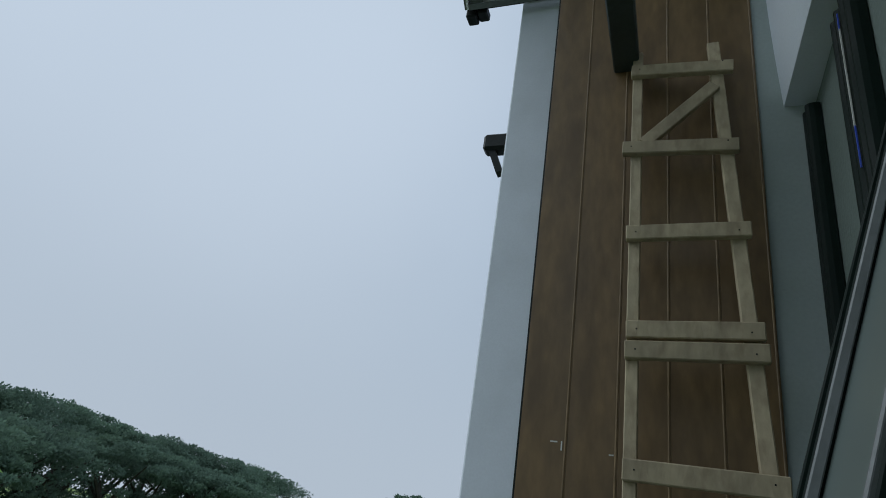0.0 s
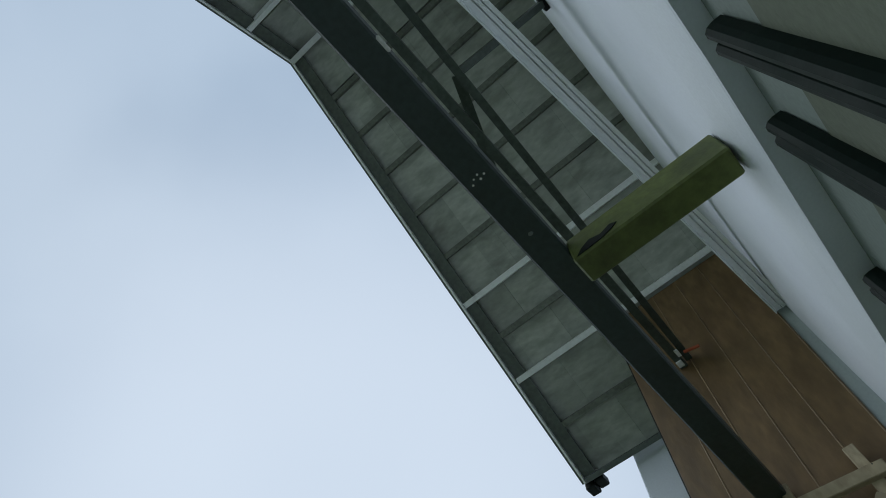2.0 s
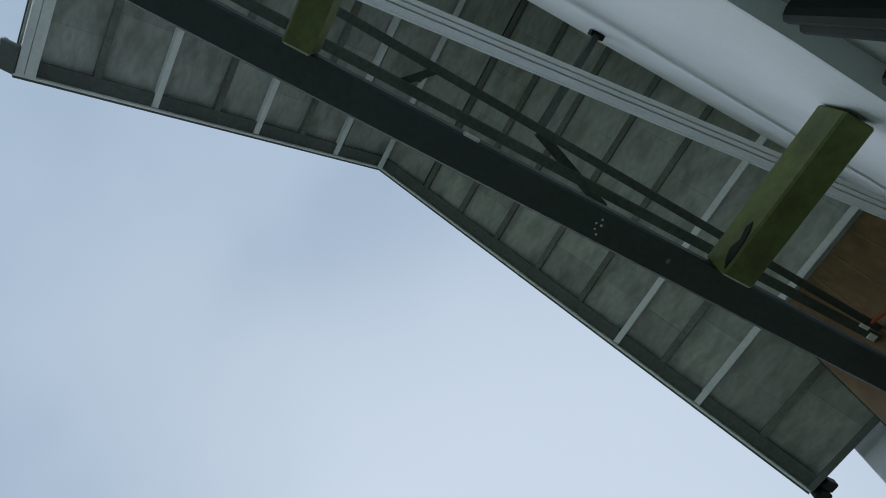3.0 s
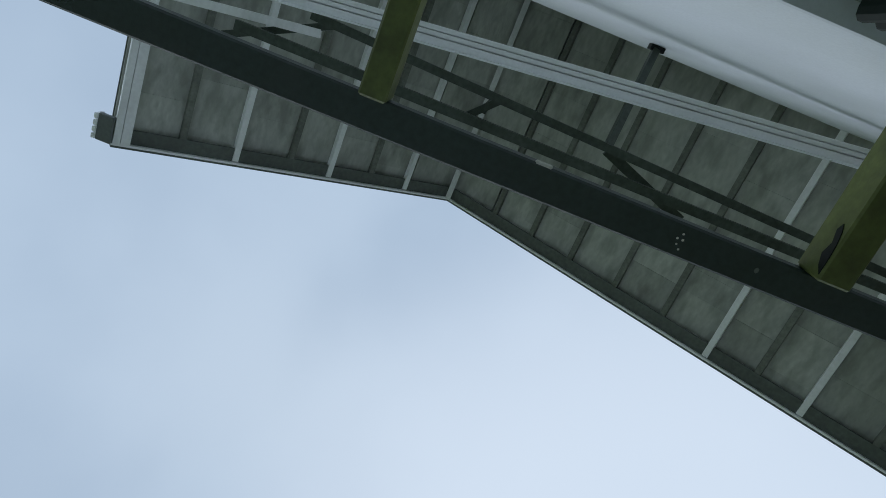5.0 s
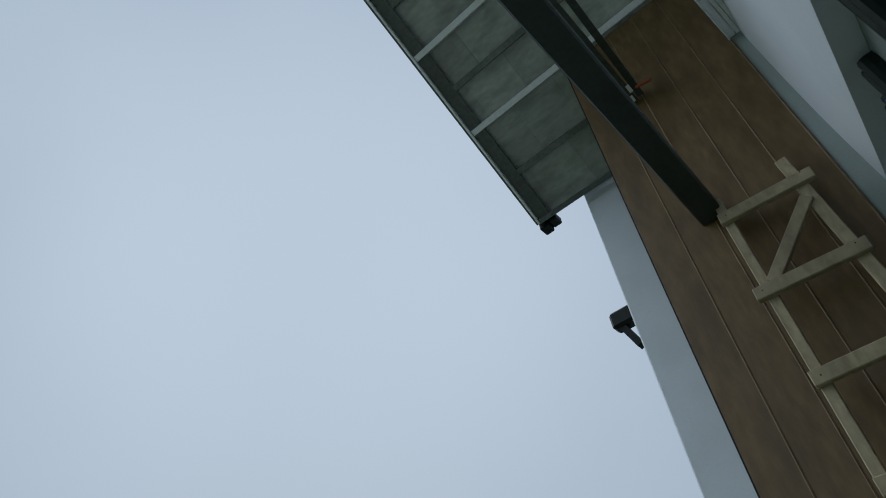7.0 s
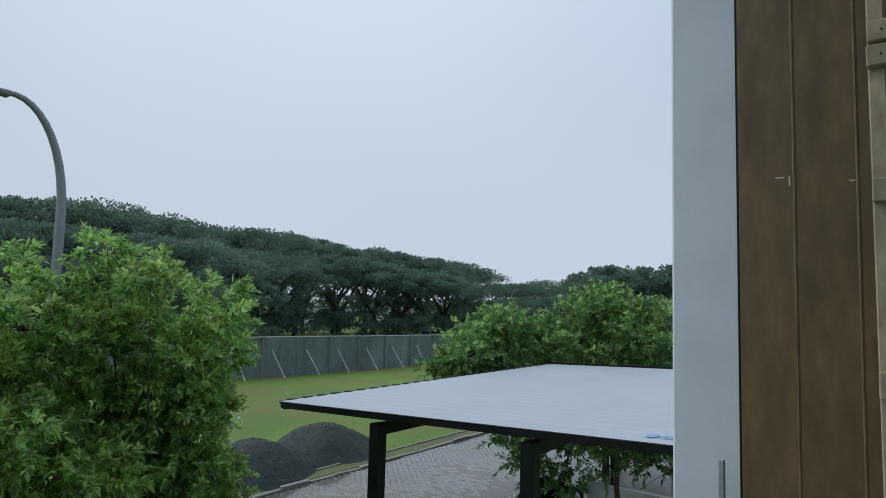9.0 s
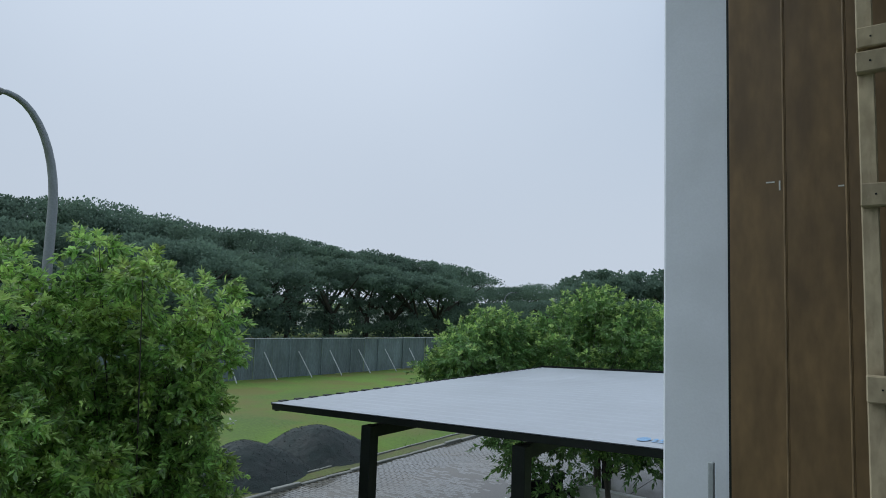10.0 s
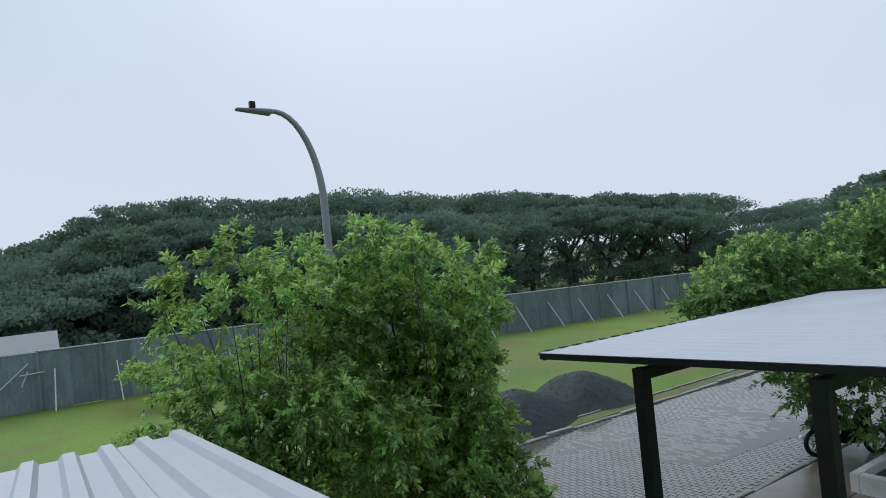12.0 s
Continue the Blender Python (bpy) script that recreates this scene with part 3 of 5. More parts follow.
tree(-6.35, 1.75, "leafy bright green street tree with dense wet foliage",
     [(0, -0.58, 5.05, 0.22), (0, -0.45, 4.72, 0.33), (0, 0.05, 4.75, 0.30), (0, 0.76, 4.58, 0.27), (0, 0.75, 4.1, 0.30), (0, 0.78, 3.6, 0.40), (0, 0.85, 3.0, 0.40),
      (0, 0.86, 2.5, 0.38), (0, 0.98, 1.95, 0.36), (0, 0.8, 2.1, 0.5), (0, 0.15, 4.05, 0.45), (0, -0.5, 3.5, 0.5), (0, 0.1, 2.8, 0.52), (0, -0.9, 2.5, 0.5), (0, -0.35, 4.2, 0.42),
      (0, -1.0, 3.9, 0.38), (0, 0.6, 1.7, 0.45), (0, -0.4, 1.7, 0.55), (0, 0.5, 3.3, 0.5), (0, 0.4, 2.2, 0.55), (0, -1.0, 3.1, 0.5), (0, 0.75, 1.45, 0.40), (0, -0.55, 4.1, 0.30), (0, 0.1, 3.4, 0.5), (0, -0.1, 2.2, 0.55)], 21, M_LEAF, 215, length=0.29, leaf=0.106, per=30, fork=1.3, flowers=10, thick=0.085)
tree(-6.45, -0.20, "airy yellowish-green street tree with white blossoms",
     [(0, -0.19, 4.92, 0.20), (0, -0.72, 4.70, 0.18), (0, -0.92, 4.36, 0.18), (0, 0.10, 4.6, 0.24), (0, 0.52, 4.85, 0.26), (0, 0.9, 4.55, 0.3), (0, -0.7, 4.05, 0.2),
      (0, -0.85, 3.55, 0.22), (0, -0.35, 3.65, 0.34), (0, -1.15, 3.15, 0.22), (0, -0.7, 3.1, 0.34), (0, 0.3, 3.85, 0.38), (0, 1.0, 4.15, 0.34), (0, -0.15, 2.6, 0.45),
      (0, 0.5, 3.1, 0.5), (0, -0.6, 2.4, 0.5), (0, -1.0, 2.6, 0.4), (0, 0.6, 2.3, 0.55), (0, 0.75, 3.6, 0.42), (0, 0.05, 3.25, 0.42), (0, -0.35, 2.9, 0.45)], 33, M_LEAF, 195, length=0.29, leaf=0.094, per=30, fork=1.6, flowers=26, thick=0.07)
tree(-6.9, 11.7, "round green street tree behind the carport", round_crown(41, 2.0, 2.7, 4.2, 20, 0.52, 1.2) +
     [(0.3, -1.6, 1.7, 0.45), (0.6, -1.2, 1.3, 0.42), (0.5, -1.2, 2.35, 0.5), (0.8, -0.7, 1.9, 0.55), (1.0, -0.1, 2.4, 0.55), (1.2, 0.5, 2.0, 0.55), (1.5, 1.2, 2.3, 0.55),
      (1.8, 1.7, 2.1, 0.5), (2.1, 2.2, 2.4, 0.5), (0.4, 0.2, 2.4, 0.5)], 41, M_LEAF2, 130, length=0.4, leaf=0.135, per=22, fork=1.6, stems=3)
tree(-6.2, 14.7, "full green street tree behind the carport", round_crown(47, 2.2, 1.4, 4.9, 26, 0.56), 47, M_LEAF2, 110, length=0.4, leaf=0.135, per=22, fork=1.7, stems=2)
tree(-5.6, 18.4, "green street tree further down the verge", round_crown(53, 2.1, 1.8, 4.5, 20, 0.58), 53, M_LEAF2, 90, length=0.45, leaf=0.18, per=18, fork=2.0)
tree(-4.0, 9.75, "small dark green tree standing in the planter", [(-0.55, 0.1, 2.05, 0.32), (-0.35, 0.3, 1.75, 0.32), (-0.15, -0.3, 2.1, 0.34), (0.2, 0.2, 1.8, 0.32), (0.35, -0.2, 2.1, 0.34),
     (0.6, 0.2, 1.75, 0.32), (0.05, -0.35, 1.7, 0.28), (0.7, 0.0, 2.15, 0.32), (-0.1, 0.35, 2.3, 0.34)], 71, M_LEAF2, 150, length=0.25, leaf=0.12, per=20, fork=1.5, stems=1, fill=0, thick=0.075)
tree(-27.8, 1.35, "small shrub-like tree in front of the hoarding", round_crown(61, 1.25, 1.25, 1.75, 9, 0.32), 61, M_LEAF, 90, length=0.3, leaf=0.15, per=14, fork=0.8, group="field shrubs", thick=0.04)

# ---- the wood behind the hoarding: rain trees with wide flat crowns ----
rw = random.Random(77)
SKY = ((99, 2.2), (95, 3.2), (92.3, 3.9), (90.2, 4.4), (88.1, 5.4), (84.6, 7.0), (80.7, 7.5), (77.2, 7.55), (72, 6.95), (66.6, 7.45), (64, 7.2), (59, 6.1), (52, 5.85),
       (46.5, 5.2), (41, 4.4), (36, 3.55), (34.8, 3.5), (33.2, 2.6))


def sky_el(az):
    for (a1, e1), (a0, e0) in zip(SKY, SKY[1:]):
        if a0 <= az <= a1:
            return e0 + (e1 - e0) * (az - a0) / (a1 - a0)
    return 2.0


wood_clumps, trunks = [], B()


def rain_tree(az, dist, el, crown, thin=1.0):
    a = radians(az)
    x, y = 0.42 - dist * math.sin(a), -2.0 + dist * math.cos(a)
    top = 1.6 + dist * math.tan(radians(el))
    h = top - GZ
    tube(trunks, [(x, y, GZ - 0.3), (x + rw.uniform(-0.4, 0.4), y + rw.uniform(-0.4, 0.4), GZ + h * 0.35)], [0.35, 0.25], 6)
    for k in range(5):
        b = rw.uniform(0, math.tau)
        tube(trunks, [(x, y, GZ + h * 0.3), (x + math.cos(b) * crown * 0.4, y + math.sin(b) * crown * 0.4, GZ + h * 0.55),
                      (x + math.cos(b) * crown * 0.8, y + math.sin(b) * crown * 0.8, GZ + h * 0.75)], [0.22, 0.15, 0.05], 5)
    n = int((70 * (crown / 6) ** 1.2 + 16) * thin)
    for k in range(n):
        b, d = rw.uniform(0, math.tau), rw.random() ** 0.5
        zz = top + 0.1 - (d ** 2.4) * h * 0.22 - rw.random() ** 3 * h * 0.22
        if rw.random() < (0.30 if thin == 1.0 else 0.20):
            zz = top - h * rw.uniform(0.35, 0.8)
        wood_clumps.append((x + math.cos(b) * d * crown, y + math.sin(b) * d * crown, zz - 0.5, crown * rw.uniform(0.14, 0.26)))
    for k in range(7 if thin == 1.0 else 8):
        wood_clumps.append((x + rw.uniform(-5, 5), y + rw.uniform(-5, 5), GZ + rw.uniform(0.3, 2.8), rw.uniform(0.8, 1.5)))


az = 100.0
while az > 34.0:
    d = 74 + rw.uniform(-5, 5) + max(0, (60 - az)) * 1.1
    el = sky_el(az)
    open_under = 35 < az < 52
    rain_tree(az, d, el + 0.08 + rw.uniform(-0.25, 0.15), rw.uniform(5.5, 8.0), 0.99 if open_under else 1.0)
    rain_tree(az + rw.uniform(-1, 1), d - 14, el * 0.80 - 0.3 + rw.uniform(-0.5, 0.3), rw.uniform(4.5, 6.5), 0.9 if open_under else 1.0)
    if not open_under:
        rain_tree(az + rw.uniform(-1, 1), d - 24, el * 0.5 - 0.9 + rw.uniform(-0.5, 0.4), rw.uniform(3.5, 5.0))
    az -= 2.7
for az, d, el, cr in ((34.9, 98, 3.4, 4.5), (31.4, 150, 1.8, 8), (29.2, 150, 1.85, 8), (26.7, 160, 2.2, 9), (24.6, 160, 1.85, 8), (22.9, 75, 3.2, 4), (21.6, 62, 3.8, 3.6), (19.3, 70, 3.3, 4.5),
                      (16.8, 66, 3.9, 4.5), (14.3, 66, 3.6, 5), (28.5, 110, 0.6, 7), (32, 100, 0.2, 7), (25, 100, 0.8, 6), (20, 60, 1.2, 5)):
    rain_tree(az, d, el, cr)
wood = thing("woodland", "dark green wood of wide-crowned rain trees behind the hoarding", "woodland", (0, 0, 0), kind="stuff")
leaf_cloud("crowns", M_FOREST, wood_clumps, 108, 0.29, 5, wood, droop=-0.5, kind="stuff", wide=0.8, squash=0.38)
tagged(part("trunks", trunks, M_BARK, wood), kind="stuff")

# far pale buildings glimpsed between the trunks
for az, d, w, h in ((46.5, 120, 9, 3.2), (41.0, 120, 8, 4.2)):
    a = radians(az)
    x, y = 0.42 - d * math.sin(a), -2 + d * math.cos(a)
    hb = thing("far_building", "low pale building glimpsed through the wood", "building", (x, y, GZ), "far buildings")
    bm = B()
    box(bm, -3, 3, -w / 2, w / 2, -0.1, h, 0.05)
    part("wall", bm, M_FARWALL, hb)
    bm = B()
    box(bm, -3.5, 3.5, -w / 2 - 0.5, w / 2 + 0.5, h, h + 0.25, 0.05)
    part("roof", bm, M_FASCIA, hb)
    for q in (-0.3, 0.05, 0.35):
        bm = B()
        box(bm, 3.0, 3.06, q * w - 0.6, q * w + 0.6, 1.0, 2.2)
        part("window", bm, M_BLACK, hb)


shed = thing("shed", "low shed with a pale grey pitched roof behind the hoarding", "shed", (-37.8, -5.0, GZ))
bm = B()
box(bm, -2.5, 2.5, -3.0, 3.0, -0.1, 2.05, 0.02)
part("wall", bm, M_FARWALL, shed)
bm = B()
extrude(bm, [(-3.0, 2.02), (3.0, 2.02), (3.0, 2.10), (0, 3.12), (-3.0, 2.10)], pose(0, -3.3, 0), 6.8)
part("roof", bm, M_SHED, shed, "pale grey sheet roof")

# loose broken timbers leaning on the hoarding
for a, b, w in (((0.45, -3.95, -2.0), (0.15, -2.75, -0.95), 0.08), ((0.25, -3.1, -1.42), (0.25, -2.2, -1.38), 0.11), ((0.3, -3.05, -1.9), (0.15, -2.8, -1.3), 0.07)):
    a, b = (fx(a[1]) + a[0], a[1], a[2]), (fx(b[1]) + b[0], b[1], b[2])
    lt = thing("loose_batten", "pale broken batten leaning on the hoarding", "batten", (0, 0, 0), "loose battens")
    bm = B()
    bar(bm, a, b, w, 0.04, bevel=0.005)
    part("wood", bm, M_PROP, lt)


# ---- street lamps ----
def street_lamp(x, y, top, reach, yaw, scale=1.0):
    th = thing("street_lamp", "grey galvanised street lamp with a curved arm and flat head", "street lamp", (x, y, GZ), "street lamps")
    th.rotation_euler = (0, 0, radians(yaw))
    h = top - GZ
    bm = B()
    pts, rad = [(0, 0, -0.1), (0, 0, h * 0.45), (0, 0, h - 2.1)], [0.105, 0.095, 0.088]
    for k in range(1, 11):
        a = k / 10 * math.pi / 2 * 0.97
        pts.append((reach * 0.55 * (1 - math.cos(a)), 0, h - 2.1 + 2.1 * math.sin(a)))
        rad.append(0.086 - 0.003 * k)
    pts.append((reach * 0.64, 0, h - 0.0))
    rad.append(0.044)
    tube(bm, pts, rad, 12)
    part("pole", bm, M_LAMP, th, smooth=True)
    bm = B()
    box(bm, reach * 0.57, reach * 1.0, -0.13, 0.13, h - 0.09, h + 0.03, 0.03)
    for v in bm.verts:
        f = (v.co.x - reach * 0.57) / (reach * 0.43)
        if v.co.z < h - 0.03:
            v.co.z += f * 0.07
        v.co.y *= 1 - 0.45 * f
    part("lamp_head", bm, M_LAMPHEAD, th, "flat grey lamp housing")
    bm = B()
    box(bm, reach * 0.76, reach * 0.83, -0.05, 0.05, h + 0.05, h + 0.19, 0.01)
    box(bm, reach * 0.785, reach * 0.805, -0.015, 0.015, h + 0.02, h + 0.07)
    part("sensor", bm, M_BLACK, th, "small black light sensor")
    return th


street_lamp(-12.9, 3.38, 5.25, 1.80, -90)
street_lamp(-54, 92, 4.2, 2.6, 40)
street_lamp(-29, 68, 4.2, 2.4, 200)


# ---- the neighbour's carport ----
def corrugated(name, x0, x1, y0, y1, z0, z1, pitch, parent, rib=0.022):
    """Sheet with trapezoid ribs running along x, rising from z0 at x0 to z1 at x1."""
    bm = B()
    prof = []
    n = int((y1 - y0) / pitch)
    for k in range(n):
        yk = y0 + k * (y1 - y0) / n
        p = (y1 - y0) / n
        prof += [(yk, 0), (yk + 0.46 * p, 0), (yk + 0.58 * p, rib), (yk + 0.88 * p, rib)]
    prof.append((y1, 0))
    cols = []
    for x, z in ((x0, z0), (x1, z1)):
        cols.append(([bm.verts.new((x, y, z + h)) for y, h in prof], [bm.verts.new((x, y, z + h - 0.008)) for y, h in prof]))
    (a, ad), (b, bd) = cols
    for k in range(len(prof) - 1):
        bm.faces.new((a[k], b[k], b[k + 1], a[k + 1]))
        bm.faces.new((ad[k + 1], bd[k + 1], bd[k], ad[k]))
        bm.faces.new((a[k], a[k + 1], ad[k + 1], ad[k]))
        bm.faces.new((b[k + 1], b[k], bd[k], bd[k + 1]))
    return part(name, bm, M_SHEET, parent)


cp = thing("carport", "carport with a pale ribbed sheet roof on black steel posts", "carport", (0, 0, 0), "carports")
CX0, CX1, CY0, CY1, CZ0, CZ1 = -6.38, -0.6, 3.60, 11.50, 0.215, 0.452
corrugated("roof_sheet", CX0, CX1, CY0, CY1, CZ0, CZ1, 0.272, cp, 0.0045)
slope = (CZ1 - CZ0) / (CX1 - CX0)


def cz(x):
    return CZ0 + slope * (x - CX0)


for yy, nm in ((CY0 + 0.03, "front_fascia"), (CY1 - 0.03, "rear_fascia")):
    bm = B()
    bar(bm, (CX0 + 0.02, yy, cz(CX0) - 0.048), (CX1, yy, cz(CX1) - 0.048), 0.05, 0.076, bevel=0.004)
    part(nm, bm, M_BLACK, cp)
bm = B()
bar(bm, (CX0 + 0.03, CY0 + 0.06, cz(CX0) - 0.06), (CX0 + 0.03, CY1 - 0.06, cz(CX0) - 0.06), 0.05, 0.10, bevel=0.004)
part("eave_beam", bm, M_BLACK, cp)
for xx in (-4.71, -2.67):
    bm = B()
    bar(bm, (xx, CY0 + 0.14, cz(xx) - 0.22), (xx, CY1 - 0.14, cz(xx) - 0.22), 0.08, 0.14, bevel=0.004)
    part("rafter", bm, M_BLACK, cp)
    for yy in (CY0 + 0.12, CY1 - 0.12):
        bm = B()
        box(bm, xx - 0.075, xx + 0.075, yy - 0.075, yy + 0.075, GZ, cz(xx) - 0.15, 0.006)
        post = part("post", bm, M_BLACK, cp)
        bm = B()
        box(bm, xx - 0.13, xx + 0.13, yy - 0.13, yy + 0.13, GZ, GZ + 0.015)
        part("base_plate", bm, M_BLACK, post)
bm = B()
bar(bm, (CX0, CY1 + 0.012, cz(CX0) + 0.015), (CX1, CY1 + 0.012, cz(CX1) + 0.015), 0.02, 0.06)
part("rear_flashing", bm, M_BLACK, cp, "black edge flashing")
bm = B()
bar(bm, (CX0 - 0.012, CY0 + 0.02, cz(CX0) - 0.012), (CX0 - 0.012, CY1, cz(CX0) - 0.012), 0.02, 0.03)
part("eave_flashing", bm, M_BLACK, cp, "black edge flashing")
# black blocks put in for the shaded gaps under the sheet ribs
ribs = int((CY1 - CY0) / 0.272)
bm = B()
box(bm, CX0 - 0.024, CX0 + 0.05, -0.06, 0.06, -0.016, 0.019, 0.004)
rib_end = part("rib_end", bm, M_BLACK, cp, "black block standing in for the shaded gap under a rib")
rib_end.location = (0, CY0 + 0.2, CZ0)
for k in range(1, ribs):
    share("rib_end", rib_end.data, cp, pose(0, CY0 + 0.2 + k * (CY1 - CY0) / ribs, CZ0))
# printed mark on the sheet, as plain shapes
for dx, dy, w, h, round_ in ((0, 0, 0.10, 0.17, True), (0.10, 0.03, 0.035, 0.11, False), (0.16, 0.03, 0.035, 0.11, False), (0.22, 0.03, 0.035, 0.11, False), (0.28, 0.03, 0.035, 0.11, False),
                             (0.19, -0.07, 0.20, 0.03, False)):
    bm = B()
    bmesh.ops.create_circle(bm, cap_ends=True, segments=18 if round_ else 4, radius=0.6 if round_ else 0.7)
    for v in bm.verts:
        if not round_:
            v.co = Matrix.Rotation(math.pi / 4, 3, "Z") @ v.co
        x = -1.50 + dx + v.co.x * w
        v.co = Vector((x, 3.88 + dy + v.co.y * h, cz(x) + 0.0125))
    part("printed_mark", bm, M_MARK, cp, "faded blue printed mark")

# ---- the house's own carport roof below ----
oc = thing("carport", "own carport with a white ribbed sheet roof below the balcony", "carport", (0, 0, 0), "carports")
corrugated("roof_sheet", -3.87, -0.75, -6.8, -1.45, 0.705, 0.965, 0.185, oc, 0.030)
bm = B()
bar(bm, (-3.84, -1.475, 0.65), (-0.75, -1.475, 0.905), 0.04, 0.10)
part("side_beam", bm, M_BLACK, oc)
bm = B()
bar(bm, (-3.83, -6.8, 0.64), (-3.83, -1.51, 0.64), 0.05, 0.11)
part("eave_beam", bm, M_BLACK, oc)
for yy in (-6.6, -1.65):
    bm = B()
    box(bm, -3.72, -3.62, yy - 0.05, yy + 0.05, GZ, 0.68, 0.005)
    part("post", bm, M_BLACK, oc)

# ---- canopy of the next plot, glimpsed past the trees ----
can = thing("canopy", "flat pale canopy with a black fascia beyond the carport", "canopy", (-4.75, 15.6, 0.0))
bm = B()
box(bm, 0.03, 3.2, 0.03, 3.3, 0.12, 0.18, 0.01)
part("roof_sheet", bm, M_SHEET, can)
for nm, x0, x1, y0, y1 in (("front_fascia", 0.0, 3.2, 0.0, 0.05), ("side_fascia", 0.0, 0.05, 0.05, 3.3)):
    bm = B()
    box(bm, x0, x1, y0, y1, -0.12, 0.14, 0.005)
    part(nm, bm, M_BLACK, can)
for px, py in ((0.15, 0.15), (3.0, 0.15), (0.15, 3.1), (3.0, 3.1)):
    bm = B()
    box(bm, px - 0.05, px + 0.05, py - 0.05, py + 0.05, GZ - 0.06, 0.12, 0.005)
    part("post", bm, M_BLACK, can)

# ---- motorcycle parked under the street tree ----
def ring(bm, c, r, w, seg=24, tube_seg=8):
    """A wheel ring in the local x-z plane."""
    loops = []
    for k in range(seg):
        a = k / seg * math.tau
        loops.append([bm.verts.new((c[0] + (r + w * math.cos(q * math.tau / tube_seg)) * math.cos(a), c[1] + w * 0.9 * math.sin(q * math.tau / tube_seg),
                                    c[2] + (r + w * math.cos(q * math.tau / tube_seg)) * math.sin(a))) for q in range(tube_seg)])
    for k in range(seg):
        l0, l1 = loops[k], loops[(k + 1) % seg]
        for q in range(tube_seg):
            bm.faces.new((l0[q], l0[(q + 1) % tube_seg], l1[(q + 1) % tube_seg], l1[q]))


mc = thing("motorcycle", "dark wet motorcycle parked beside the kerb under a tree", "motorcycle", (-6.02, 10.95, GZ + 0.03))
mc.rotation_euler = (0, radians(4), radians(62))
for wx in (-0.62, 0.62):
    bm = B()
    ring(bm, (wx, 0, 0.28), 0.235, 0.045)
    wheel = part("tyre", bm, M_BLACK, mc, smooth=True)
    bm = B()
    ring(bm, (wx, 0, 0.28), 0.185, 0.012)
    for k in range(6):
        a = k * math.tau / 6
        bar(bm, (wx, 0, 0.28), (wx + 0.18 * math.cos(a), 0, 0.28 + 0.18 * math.sin(a)), 0.02, 0.014, (0, 1, 0))
    part("rim", bm, M_GALV, wheel, "bright spoked rim")
bm = B()
tube(bm, [(0.62, 0, 0.28), (0.52, 0, 0.62), (0.44, 0, 0.95)], [0.03, 0.03, 0.026], 8)
part("fork", bm, M_GALV, mc, "bare metal fork")
bm = B()
tube(bm, [(0.34, -0.33, 1.0), (0.42, -0.14, 0.97), (0.42, 0.14, 0.97), (0.34, 0.33, 1.0)], [0.014, 0.013, 0.013, 0.014], 8)
part("handlebar", bm, M_BLACK, mc)
bm = B()
extrude(bm, [(-0.18, 0.28), (0.22, 0.26), (0.42, 0.55), (0.45, 0.86), (0.33, 0.90), (0.18, 0.62), (-0.1, 0.60), (-0.75, 0.72), (-0.80, 0.62), (-0.45, 0.45)], pose(0, -0.11, 0), 0.22)
part("body_shell", bm, M_BLACK_ALU, mc)
bm = B()
box(bm, -0.72, 0.0, -0.12, 0.12, 0.66, 0.77, 0.03)
part("seat", bm, M_BLACK, mc)
bm = B()
bmesh.ops.create_icosphere(bm, subdivisions=2, radius=0.085)
for v in bm.verts:
    v.co = Vector((0.50 + v.co.x * 0.6, v.co.y, 0.86 + v.co.z))
part("headlight", bm, M_LAMPHEAD, mc, "round headlight", smooth=True)
bm = B()
tube(bm, [(-0.1, 0.14, 0.25), (-0.45, 0.16, 0.28), (-0.85, 0.17, 0.36)], [0.025, 0.035, 0.045], 10)
part("exhaust", bm, M_GALV, mc, "metal exhaust pipe", smooth=True)

# ---- planters and low walls beside the verge ----
pl = thing("planter", "low pale plastered planter walls round bare soil", "planter", (0, 0, GZ))
for x0, x1, y0, y1, h in ((-5.18, -5.03, 9.2, 10.98, 0.35), (-5.03, -2.4, 9.2, 9.35, 0.35), (-5.18, -2.4, 10.98, 11.14, 0.85)):
    bm = B()
    box(bm, x0, x1, y0, y1, -0.05, h, 0.012)
    part("planter_wall", bm, M_PLASTER, pl)
bm = B()
box(bm, -5.04, -2.4, 9.34, 10.99, -0.05, 0.2)
part("soil", bm, M_SOIL, pl)
solid("wall_garden", -3.2, -3.05, 12.8, 22, GZ, GZ + 1.5, M_PLASTER, "pale plastered garden wall", "wall")

# ---- balcony and facade of the house ----
# unseen floor, its pale colour added to bounce light under the roof
solid("floor", -0.35, 0.9, -6.2, 0.0, -0.15, 0.0, M_FLOOR, "unseen balcony floor kept pale to bounce light upwards", "floor")
solid("wall_base", -0.3, 6.0, -6.2, 0.6, GZ, -0.152, M_GREY, "plain ground-floor wall of the house", "wall")
solid("wall_party", -0.373, 6.0, 0.603, 0.78, GZ, 4.61, M_WHITE, "white painted party wall edge beside the brown cladding", "wall", bevel=0.008)
solid("wall_pier", 0.02, 0.93, 0.022, 0.60, -0.15, 4.85, M_WHITE, "white painted pier carrying the brown cladding", "wall")
